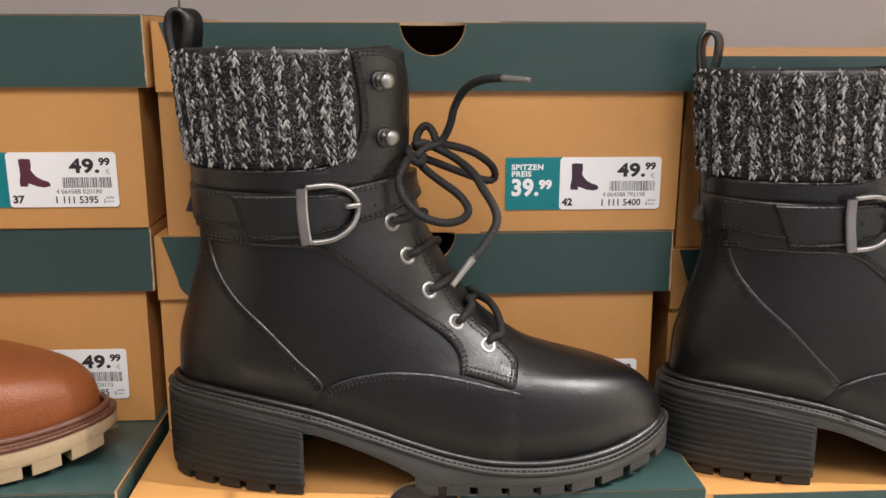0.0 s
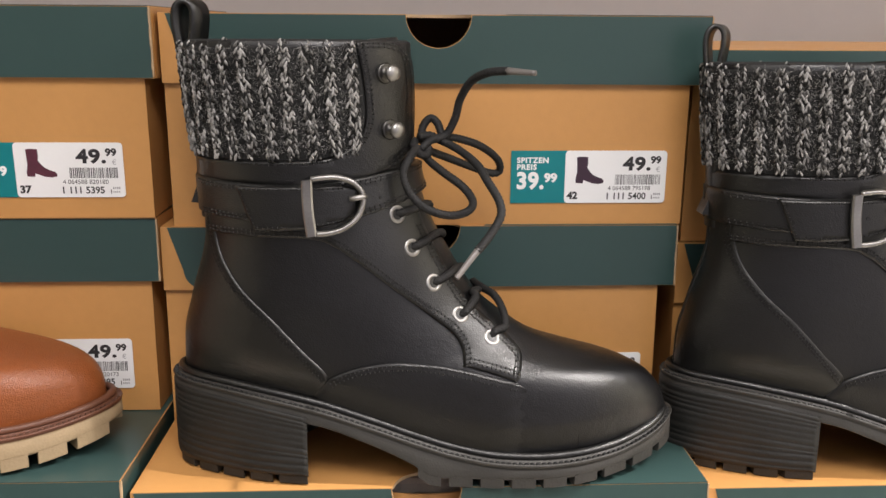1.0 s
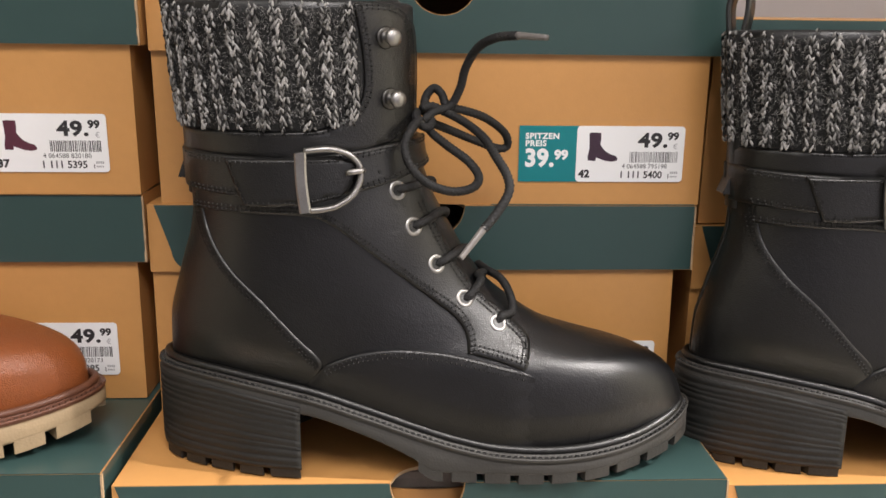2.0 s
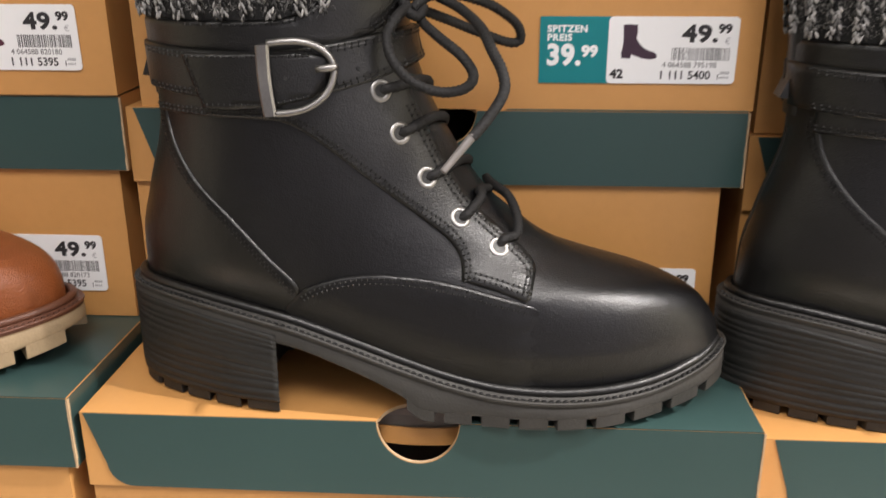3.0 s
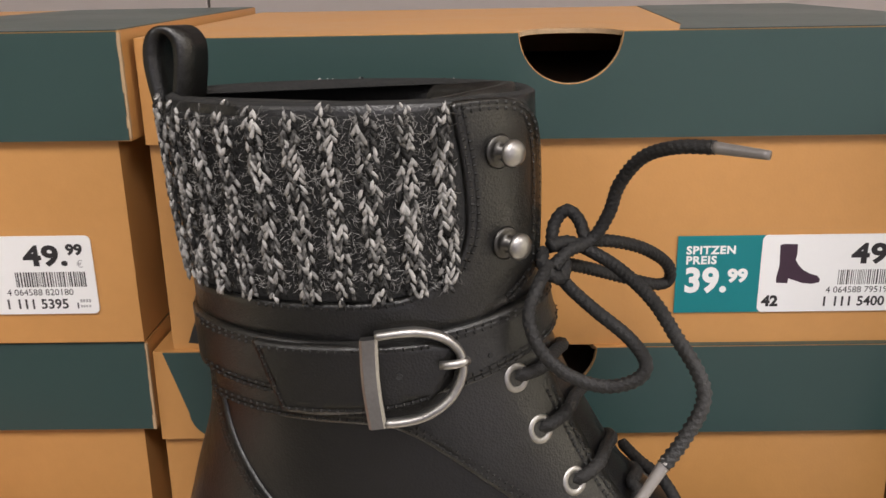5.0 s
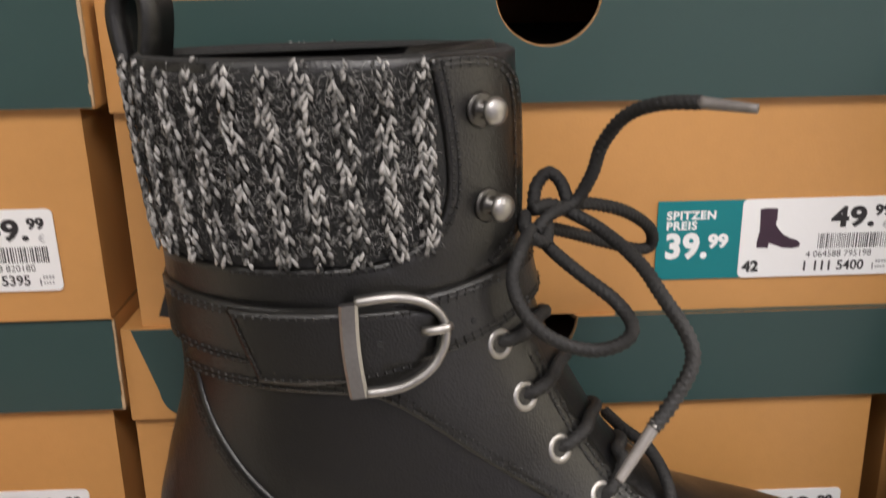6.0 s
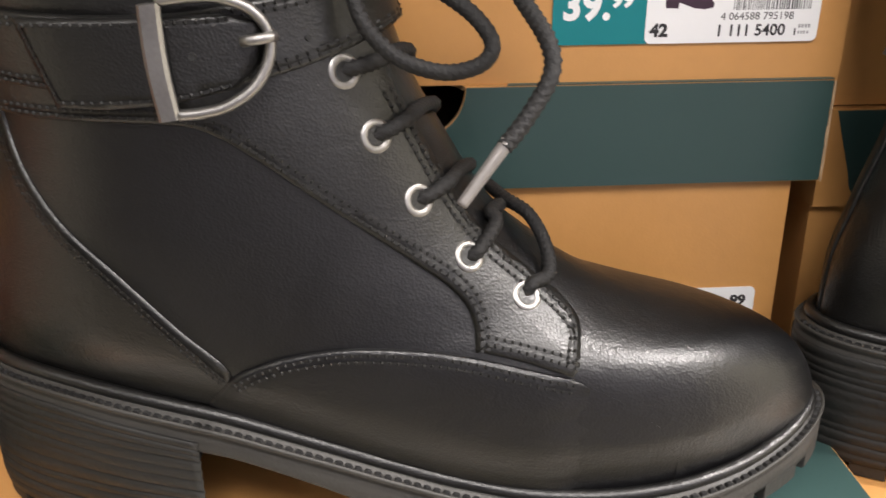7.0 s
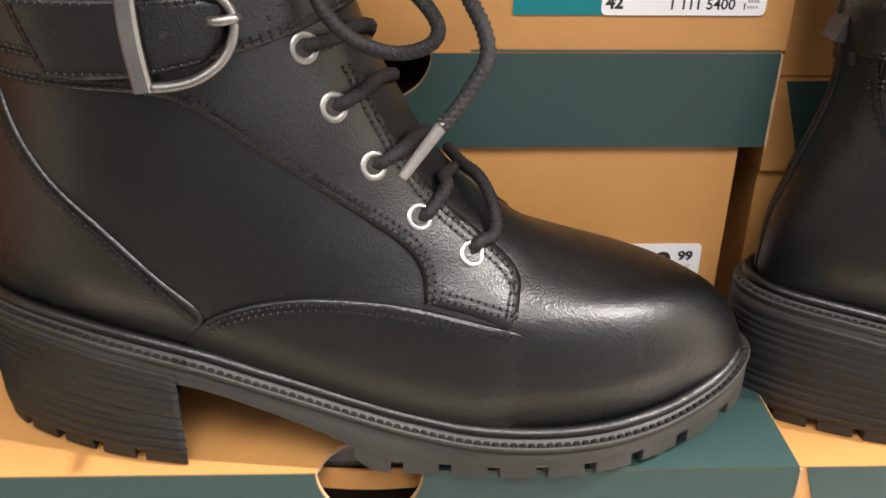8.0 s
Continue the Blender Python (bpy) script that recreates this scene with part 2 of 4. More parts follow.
    while z < top - 0.002:
        h = rng.uniform(0.002, 0.007)
        ww = rng.uniform(0.0002, 0.0008)
        add_box(bm, b - ww, b + 0.0004, -0.0006, rng.uniform(0.0006, 0.0014), z, min(z + h, top - 0.0006))
        z += h * 0.98
    tagged(part("worn_corner", finish(bm), RAW, lid, "pale worn lid corner"), kind="stuff")
    return box


def text_mesh(body, size, x, z, y, material, parent, bold=0.0, align="LEFT", squeeze=1.0, name="print", space=1.0):
    cu = bpy.data.curves.new(name, "FONT")
    cu.body, cu.size, cu.offset, cu.align_x, cu.extrude = body, size, bold, align, 0.00003
    cu.resolution_u, cu.space_character = 3, space
    tmp = new(name, cu)
    bpy.context.view_layer.update()
    me = bpy.data.meshes.new_from_object(tmp.evaluated_get(bpy.context.evaluated_depsgraph_get()))
    bpy.data.objects.remove(tmp)
    bpy.data.curves.remove(cu)
    me.transform(pose(x, y, z, 90, 0, 0) @ Matrix.Diagonal((squeeze, 1, 1, 1)))
    me.materials.clear()
    me.materials.append(material)
    ob = new(name, me)
    ob.parent = parent
    return ob


BOOT_ICON = [(0.9, 9.4), (1.8, 9.6), (4.1, 9.5), (4.2, 7.6), (4.0, 6.3), (4.7, 5.2), (5.6, 4.2), (7.0, 3.4), (8.3, 3.0), (8.9, 2.3), (8.8, 1.6), (7.4, 1.3), (5.6, 1.5), (4.1, 2.1), (3.0, 2.5), (2.9, 1.5), (0.8, 1.6), (0.7, 2.7), (1.1, 5.0), (1.0, 7.5)]


def price_label(box, x, z, size_text, digits, article, offer=True, picture=PLUM, turn=0.0):
    """The price sticker on a box front, its lower left corner (of the white sheet's teal neighbour) at x, z of the box."""
    lab = new("price_label")
    lab.parent = box
    lab.matrix_basis = pose(x, 0.0022, z, 0, turn, 0)
    tagged(lab, "white price sticker with a teal offer field")
    h = 0.0318
    wx = 0.0328
    bm = bmesh.new()
    r = 0.0022
    x0, x1 = wx, 0.0945
    out = arc(x0 + r, r, r, 180, 270, 5) + arc(x1 - r, r, r, 270, 360, 5) + arc(x1 - r, h - r, r, 0, 90, 5) + arc(x0 + r, h - r, r, 90, 180, 5)
    plate(bm, out, (-0.0004, 0.0), "y")
    part("sheet", finish(bm), WHITE, lab, "white paper sheet")
    yy = -0.00045
    if offer:
        bm = bmesh.new()
        plate(bm, [(0, 0), (wx + 0.001, 0), (wx + 0.001, h), (0, h)], (-0.00025, 0.0), "y")
        part("offer_field", finish(bm), TEAL, lab, "teal offer field")
        text_mesh("SPITZEN", 0.0045, 0.0035, 0.0245, -0.0003, WHITE, lab, 0.00016, squeeze=1.06, space=1.10)
        text_mesh("PREIS", 0.0045, 0.0035, 0.0204, -0.0003, WHITE, lab, 0.00016, squeeze=1.06, space=1.10)
        text_mesh("39.", 0.0138, 0.0034, 0.0090, -0.0003, WHITE, lab, 0.00055, squeeze=0.96, space=1.05)
        text_mesh("99", 0.0072, 0.0203, 0.0130, -0.0003, WHITE, lab, 0.00035, squeeze=1.08)
    text_mesh("49.", 0.0110, 0.0680, 0.0202, yy, INK, lab, 0.00042, squeeze=1.20, space=1.06)
    text_mesh("99", 0.0058, 0.0846, 0.0243, yy, INK, lab, 0.00026, squeeze=1.10)
    text_mesh("\u20ac", 0.0042, 0.0880, 0.0190, yy, GREY_INK, lab)
    text_mesh(size_text, 0.0060, 0.0345, 0.0026, yy, INK, lab, 0.00028, squeeze=1.05)
    text_mesh(digits, 0.0037, 0.0592, 0.0078, yy, INK, lab, squeeze=1.0)
    text_mesh(article, 0.0056, 0.0578, 0.0023, yy, INK, lab, 0.00012, squeeze=0.98)
    text_mesh("1", 0.0034, 0.0855, 0.0022, yy, INK, lab, 0.00008)
    rng = random.Random(digits)
    bm = bmesh.new()
    bx = 0.0635
    while bx < 0.0908:
        bw = rng.choice((0.00025, 0.0004, 0.0006))
        add_box(bm, bx, bx + bw, yy, yy + 0.0001, 0.0112, 0.0173)
        bx += bw + rng.choice((0.0003, 0.0004, 0.0006))
    tagged(part("barcode", bm, INK, lab, "black barcode"), kind="stuff")
    bm = bmesh.new()
    for u in (0.0874, 0.0885, 0.0897, 0.0908):
        add_box(bm, u, u + 0.0008, yy, yy + 0.0001, 0.0047, 0.0060)
    for u in (0.0874, 0.0884, 0.0894, 0.0906):
        add_box(bm, u, u + 0.0007, yy, yy + 0.0001, 0.0026, 0.0036)
    tagged(part("small_print", bm, GREY_INK, lab, "tiny grey print"), kind="stuff")
    bm = bmesh.new()
    plate(bm, [(0.0378 + p[0] * 0.0021, 0.0090 + p[1] * 0.0020) for p in BOOT_ICON], (yy, yy + 0.0001), "y")
    part("picture", finish(bm), picture, lab, "small printed boot picture")
    return lab


T = "tan card shoe box with dark green front, "
b1 = shoe_box(-0.2020, 0.1155, -0.002, 0.2495, 0.1235, hole=(-0.0005, 0.0187), split=0.62, tilt=1.7, label=T + "on another box", lip=0.0100, seed=1)
price_label(b1, 0.0433, 0.0135, "42", "4 064588 795198", "1 111 5400", picture=DARK_PLUM)
b2 = shoe_box(-0.2095, 0.1035, -0.002, 0.1250, 0.1245, hole=(0.004, 0.0187), split=0.62, label=T + "under another box", seed=2)
price_label(b2, 0.0440, 0.0100, "41", "4 064588 795181", "1 111 5400", picture=DARK_PLUM)
b3 = shoe_box(-0.2095, 0.1005, -0.0915, 0.0, 0.1243, hole=(0.0015, 0.0187), split=0.5, label=T + "carrying a black boot", seed=3, margin=0.0015, deep=1.13)
# left column
l1 = shoe_box(-0.5235, -0.2045, -0.0095, 0.2560, 0.1200, split=0.4, tilt=1.7, label=T + "on another box", seed=4, lip=0.0060)
price_label(l1, 0.0435, 0.0125, "37", "4 064588 820180", "1 111 5395")
l2 = shoe_box(-0.5290, -0.2105, -0.0050, 0.1335, 0.1220, split=0.4, label=T + "under another box", seed=5, lip=0.0060)
price_label(l2, 0.0445, 0.0150, "38", "4 064588 820173", "1 111 5395")
l3 = shoe_box(-0.5270, -0.2130, -0.0940, 0.0, 0.1325, split=0.3, lid_h=0.037, label=T + "carrying a brown shoe", seed=6, lip=0.0060, side=GREEN)
# right column
r1 = shoe_box(0.1105, 0.4265, 0.011, 0.2360, 0.1185, split=0.85, tilt=2.2, label=T + "tilted on another box", seed=7)
r2 = shoe_box(0.1080, 0.4230, 0.009, 0.1150, 0.1205, split=0.62, label=T + "under another box", seed=8)
r3 = shoe_box(0.1050, 0.4165, -0.0800, 0.0, 0.1145, split=0.8, label=T + "carrying a black boot", seed=9)
# a further box lid behind, at the end of the row
far_box = shoe_box(0.388, 0.660, 0.150, 0.3580, 0.0330, depth=0.130, lid_h=0.026, split=1, tilt=0, label="plain tan card box lying on the stack", seed=10)
for o in list(far_box.children_recursive):
    if o.name.startswith("front_print"):
        o.data.materials[0] = TAN


# ---- boots ----
def leather(name, colour, rough, grain, spec=0.5, vary=0.25):
    return mat(name, colour, rough, vary=vary, scale=22, bump=grain, bump_scale=1300, spec=spec, crease=0.26)


BLACK = leather("black_leather", (0.0030, 0.0030, 0.0036), 0.36, 0.16, 0.64)
BLACK_SOFT = leather("black_leather_overlay", (0.0034, 0.0033, 0.0030), 0.37, 0.18, 0.68)
BROWN = leather("cognac_leather", (0.235, 0.066, 0.018), 0.40, 0.40, vary=0.18)
DARK_BROWN = leather("dark_brown_welt", (0.115, 0.042, 0.022), 0.45, 0.3)
HEEL_STACK = mat("black_heel_stack", (0.011, 0.0105, 0.009), 0.58, vary=0.3, scale=40, bump=0.2, bump_scale=500)
RUBBER = mat("black_rubber", (0.030, 0.028, 0.0245), 0.58, vary=0.15, scale=30, bump=0.15, bump_scale=700)
CREAM_RUBBER = mat("cream_rubber", (0.31, 0.225, 0.13), 0.6, vary=0.14, scale=25, bump=0.15, bump_scale=700)
THREAD_AND_SHADE = mat("black_thread_and_furrow_shade", (0.006, 0.0058, 0.0056), 0.6, vary=0.3, scale=120)
BROWN_THREAD = mat("brown_thread", (0.07, 0.025, 0.012), 0.7, vary=0.3, scale=120)
LACE = mat("black_lace", (0.0085, 0.008, 0.008), 0.72, vary=0.4, scale=160, bump=0.3, bump_scale=1400)
LINING = mat("black_lining", (0.014, 0.014, 0.014), 0.95, vary=0.3, scale=100, bump=0.4, bump_scale=500)
STEEL = mat("brushed_nickel", (0.33, 0.32, 0.31), 0.40, 1.0, vary=0.22, scale=60, bump=0.04, bump_scale=900)
GUNMETAL = mat("gunmetal", (0.09, 0.087, 0.083), 0.38, 1.0, vary=0.15, scale=80)
AGLET = mat("clear_grey_aglet", (0.15, 0.138, 0.13), 0.3, vary=0.2, scale=90)
KNIT_AND_HOLE_DARK = mat("black_yarn_and_hole_dark", (0.012, 0.012, 0.012), 0.95, vary=0.3, scale=200, bump=0.5, bump_scale=900)
YARN = bpy.data.materials.new("heathered_yarn")
YARN.use_nodes = True
_nt = YARN.node_tree
_b = _nt.nodes["Principled BSDF"]
_b.inputs["Roughness"].default_value = 0.95
_b.inputs["Specular IOR Level"].default_value = 0.15
_g = _nt.nodes.new("ShaderNodeNewGeometry")
_tc = _nt.nodes.new("ShaderNodeTexCoord")
_n = _nt.nodes.new("ShaderNodeTexNoise")
_n.inputs["Scale"].default_value, _n.inputs["Detail"].default_value = 560, 6
_nt.links.new(_tc.outputs["Object"], _n.inputs["Vector"])
_m = _nt.nodes.new("ShaderNodeMath")
_m.operation = "MULTIPLY_ADD"
_m.inputs[1].default_value, = (0.62,)
_nt.links.new(_g.outputs["Random Per Island"], _m.inputs[0])
_m2 = _nt.nodes.new("ShaderNodeMath")
_m2.operation = "MULTIPLY"
_m2.inputs[1].default_value = 0.75
_nt.links.new(_n.outputs["Fac"], _m2.inputs[0])
_nt.links.new(_m2.outputs[0], _m.inputs[2])
_r = _nt.nodes.new("ShaderNodeValToRGB")
_e = _r.color_ramp.elements
_e[0].position, _e[0].color = 0.38, (0.012, 0.012, 0.012, 1)
_e[1].position, _e[1].color = 1.0, (0.42, 0.41, 0.40, 1)
_x = _e.new(0.54)
_x.color = (0.05, 0.049, 0.048, 1)
_x = _e.new(0.72)
_x.color = (0.19, 0.186, 0.18, 1)
_nt.links.new(_m.outputs[0], _r.inputs["Fac"])
_nt.links.new(_r.outputs["Color"], _b.inputs["Base Color"])


def curve_of(pairs):
    """A smooth function through (position, value) pairs that does not overshoot."""
    xs = np.array([p[0] for p in pairs], float)
    ys = np.array([p[1] for p in pairs], float)
    h = np.diff(xs)
    d = np.diff(ys) / h
    m = np.zeros(len(xs))
    m[0], m[-1] = d[0], d[-1]
    for i in range(1, len(xs) - 1):
        if d[i - 1] * d[i] > 0:
            w1, w2 = 2 * h[i] + h[i - 1], h[i] + 2 * h[i - 1]
            m[i] = (w1 + w2) / (w1 / d[i - 1] + w2 / d[i])

    def f(x):
        x = min(max(x, xs[0]), xs[-1])
        i = min(max(int(np.searchsorted(xs, x)) - 1, 0), len(xs) - 2)
        t = (x - xs[i]) / h[i]
        return float((2 * t**3 - 3 * t**2 + 1) * ys[i] + (t**3 - 2 * t**2 + t) * h[i] * m[i] + (3 * t**2 - 2 * t**3) * ys[i + 1] + (t**3 - t**2) * h[i] * m[i + 1])
    return f


class Last:
    """The form of a boot: its back and front line over the height, its width over the length, and its sole's lines. The near side is -y."""

    def __init__(self, back, front, near, far, welt, floor, length, top, soft=2.45):
        self.back, self.front = curve_of(back), curve_of(front)
        self.near, self.far = curve_of(near), curve_of(far)
        self.welt, self.under = curve_of(welt), curve_of(floor)
        self.length, self.top, self.soft = length, top, soft

    def at(self, phi, z, off=0.0, side=-1):
        p = self.raw(phi, z, side)
        if off:
            p = p + self.normal(phi, z, side) * off
        return p

    def raw(self, phi, z, side):
        xb, xf = self.back(z), self.front(z)
        x = xb + (xf - xb) * (1 - math.cos(phi)) / 2
        low = min(max((0.10 - z) / 0.07, 0), 1)
        n = self.soft + 0.35 * low * low * (3 - 2 * low)
        e = max(1 - abs(math.cos(phi)) ** n, 0) ** 0.5
        w = (self.near if side < 0 else self.far)(x)
        tuck = 0.93 + 0.07 * min(max((z - self.welt(x)) / 0.016, 0), 1)
        shaft = 1 - 0.05 * min(max((z - 0.1) / 0.06, 0), 1) + 0.05 * min(max((z - 0.165) / 0.06, 0), 1)
        return Vector((x, side * w * e * tuck * shaft, z))

    def normal(self, phi, z, side=-1):
        ph = min(max(phi, 0.03), math.pi - 0.03)
        a = self.raw(ph + 0.02, z, side) - self.raw(ph - 0.02, z, side)
        b = self.raw(ph, z + 0.0015, side) - self.raw(ph, z - 0.0015, side)
        n = a.cross(b) if side < 0 else b.cross(a)
        n.normalize()
        return n

    def phi(self, x, z):
        xb, xf = self.back(z), self.front(z)
        return math.acos(min(max(1 - 2 * (x - xb) / (xf - xb), -1), 1))

    def sole(self, phi, inset=0.0, side=-1):
        """The sole's outline."""
        half = self.length / 2
        x = half - (half - inset) * math.cos(phi)
        e = max(1 - abs(math.cos(phi)) ** 3.1, 0) ** 0.5
        w = (self.near if side < 0 else self.far)(x) + 0.0030 - inset
        return x, side * w * e


def smooth_line(pts, step=0.002, closed=False):
    """Points along a Catmull-Rom line through pts, evenly spaced."""
    pts = [Vector(p) for p in pts]
    out = []
    n = len(pts)
    for i in range(n if closed else n - 1):
        g = lambda k: pts[k % n] if closed else pts[min(max(k, 0), n - 1)]
        p0, p1, p2, p3 = g(i - 1), g(i), g(i + 1), g(i + 2)
        for k in range(12):
            t = k / 12
            out.append(0.5 * (2 * p1 + (p2 - p0) * t + (2 * p0 - 5 * p1 + 4 * p2 - p3) * t * t + (3 * p1 - p0 - 3 * p2 + p3) * t**3))
    out.append(pts[0] if closed else pts[-1])
    res, gone, left = [out[0]], 0.0, step
    for a, b in zip(out, out[1:]):
        d = (b - a).length
        while d and gone + d >= left:
            res.append(a.lerp(b, (left - gone) / d))
            left += step
        gone += d
    if not closed and (res[-1] - out[-1]).length > step * 0.3:
        res.append(out[-1])
    return res


def tube(bm, pts, radius, sides=8, closed=False, flat=1.0, caps=True, braid=0.0):
    """A round cord along pts; radius may be a function of the share of the way."""
    rings = []
    n = len(pts)
    up = Vector((0, 0, 1))
    prev = None
    for i, p in enumerate(pts):
        t = (pts[(i + 1) % n] - pts[i - 1]) if closed else (pts[min(i + 1, n - 1)] - pts[max(i - 1, 0)])
        t.normalize()
        if prev is None:
            a = t.cross(up)
            if a.length < 0.1:
                a = t.cross(Vector((1, 0, 0)))
        else:
            a = prev - t * prev.dot(t)
        a.normalize()
        prev = a
        b = t.cross(a)
        r = radius(i / max(n - 1, 1)) if callable(radius) else radius
        bump = [1 + braid * ((1 if (i + k) % 4 < 2 else -1) + (1 if (i - k) % 4 < 2 else -1)) for k in range(sides)]
        rings.append([bm.verts.new(p + a * (r * bump[k] * math.cos(2 * math.pi * k / sides)) + b * (r * bump[k] * flat * math.sin(2 * math.pi * k / sides))) for k in range(sides)])
    m = n if closed else n - 1
    for i in range(m):
        A, B = rings[i], rings[(i + 1) % n]
        for k in range(sides):
            bm.faces.new((A[k], A[(k + 1) % sides], B[(k + 1) % sides], B[k]))
    if caps and not closed:
        bm.faces.new(rings[0][::-1])
        bm.faces.new(rings[-1])


def patch(last, outline, thick, side=-1, grid=0.0035, base=-0.0004, fade=None, smooth=True, lift=None):
    """A piece of leather with thickness laid on the boot, bounded by outline (x, z)."""
    from mathutils.geometry import delaunay_2d_cdt
    pts = smooth_line([(p[0], p[1], 0) for p in outline] , 0.0016, True)[:-1] if smooth else [Vector((p[0], p[1], 0)) for p in outline]
    uv = [Vector((last.phi(p.x, p.y) * 0.05, p.y)) for p in pts]
    keep = [uv[0]]
    for p in uv[1:]:
        if (p - keep[-1]).length > 0.0004:
            keep.append(p)
    if (keep[0] - keep[-1]).length < 0.0004:
        keep.pop()
    uv = keep
    n = len(uv)
    area = sum(uv[i].x * uv[(i + 1) % n].y - uv[(i + 1) % n].x * uv[i].y for i in range(n))
    if area < 0:
        uv.reverse()
    edges = [(i, (i + 1) % n) for i in range(n)]

    def inside(q):
        c = False
        for i in range(n):
            a, b = uv[i], uv[i - 1]
            if (a.y > q.y) != (b.y > q.y) and q.x < (b.x - a.x) * (q.y - a.y) / (b.y - a.y) + a.x:
                c = not c
        return c

    inner = []
    for i in range(n):
        t = uv[(i + 1) % n] - uv[i - 1]
        if t.length > 1e-7:
            q = uv[i] + Vector((-t.y, t.x)).normalized() * 0.0007
            if inside(q):
                inner.append(q)
    x0, x1 = min(p.x for p in uv), max(p.x for p in uv)
    z0, z1 = min(p.y for p in uv), max(p.y for p in uv)
    far = []
    k = 0
    zz = z0 + grid / 2
    while zz < z1:
        xx = x0 + grid / 2 * (1 + k % 2)
        while xx < x1:
            q = Vector((xx, zz))
            if inside(q) and min((q - p).length for p in uv) > 0.0016:
                far.append(q)
            xx += grid
        zz += grid * 0.87
        k += 1
    co, _, faces, _, _, _ = delaunay_2d_cdt(uv + inner + far, edges, [], 1, 1e-7)
    bm = bmesh.new()

    def place(q, o):
        f = fade(last.raw(min(max(q.x / 0.05, 0), math.pi), q.y, side).x) if fade else 1.0
        extra = lift(q.x / 0.05, q.y) if lift else 0.0
        return last.at(min(max(q.x / 0.05, 0.0), math.pi), q.y, o * f + extra, side)

    top = [bm.verts.new(place(q, thick * (0.55 if i < n else 1.0))) for i, q in enumerate(co)]
    for f in faces:
        try:
            bm.faces.new([top[i] for i in f])
        except ValueError:
            pass
    low = [bm.verts.new(place(q, base)) for q in co[:n]]
    for i in range(n):
        try:
            bm.faces.new((top[i], top[(i + 1) % n], low[(i + 1) % n], low[i]))
        except ValueError:
            pass
    return finish(bm)


def surf_line(last, pts, off, side=-1, step=0.0024, smooth=True):
    q = smooth_line([(p[0], p[1], 0) for p in pts], step) if smooth else [Vector((p[0], p[1], 0)) for p in pts]
    return [(last.at(last.phi(p.x, p.y), p.y, off, side), last.normal(last.phi(p.x, p.y), p.y, side)) for p in q if last.phi(p.x, p.y) > 0.38]


def shift(pts, d):
    """The line pts (x, z) moved sideways by d."""
    out = []
    for i, p in enumerate(pts):
        a, b = pts[max(i - 1, 0)], pts[min(i + 1, len(pts) - 1)]
        t = Vector((b[0] - a[0], b[1] - a[1])).normalized()
        out.append((p[0] - t.y * d, p[1] + t.x * d))
    return out


def stitches(bm, line, length=0.84, r=0.00052):
    """Short threads along a line of (place, normal): each enters the leather at both ends."""
    for (p, n), (q, _) in zip(line, line[1:]):
        t = q - p
        s = t.cross(n).normalized()
        # flat dark ribbon on the leather, painting the shade of a pressed furrow
        bm.faces.new([bm.verts.new(v + n * 0.00012) for v in (p + s * 0.00042, q + s * 0.00042, q - s * 0.00042, p - s * 0.00042)])
        a, b = p.lerp(q, 0.5 - length / 2), p.lerp(q, 0.5 + length / 2)
        m = p.lerp(q, 0.5) + n * r * 1.1
        vs = [bm.verts.new(v) for v in (a - n * r, b - n * r, m + s * r * 1.2 - n * r * 0.4, m - s * r * 1.2 - n * r * 0.4, m + n * r * 0.2)]
        for f in ((0, 2, 4), (2, 1, 4), (1, 3, 4), (3, 0, 4)):
            bm.faces.new([vs[i] for i in f])


def upper(last, parent, material, levels=76, around=44, lining=None, label=""):
    bm = bmesh.new()
    zs = [0.008 + 0.085 * i / 42 for i in range(43)] + [0.093 + (last.top - 0.093) * (i + 1) / (levels - 43) for i in range(levels - 43)]
    rings = []
    for z in zs:
        spots = [last.raw(math.pi * k / around, z, -1) for k in range(around + 1)]
        spots += [last.raw(math.pi * k / around, z, 1) for k in range(around - 1, 0, -1)]
        ring = [bm.verts.new((q.x, q.y, max(q.z, last.under(q.x) + 0.0035))) for q in spots]
        rings.append(ring)
    n = len(rings[0])
    for A, B in zip(rings, rings[1:]):
        for k in range(n):
            bm.faces.new((A[k], A[(k + 1) % n], B[(k + 1) % n], B[k]))
    bm.faces.new(rings[0][::-1])
    prev = rings[-1]
    cx = sum((v.co for v in prev), Vector()) / n
    for shrink, z in ((0.965, last.top + 0.0012), (0.93, last.top), (0.90, last.top - 0.004), (0.88, last.top - 0.05)):
        ring = [bm.verts.new((cx.x + (v.co.x - cx.x) * shrink, cx.y + (v.co.y - cx.y) * shrink, z)) for v in rings[-1]]
        for k in range(n):
            bm.faces.new((prev[k], prev[(k + 1) % n], ring[(k + 1) % n], ring[k])).material_index = 1
        prev = ring
    bm.faces.new(prev).material_index = 1
    return part("upper", finish(bm), [material, lining or material], parent, label, True)


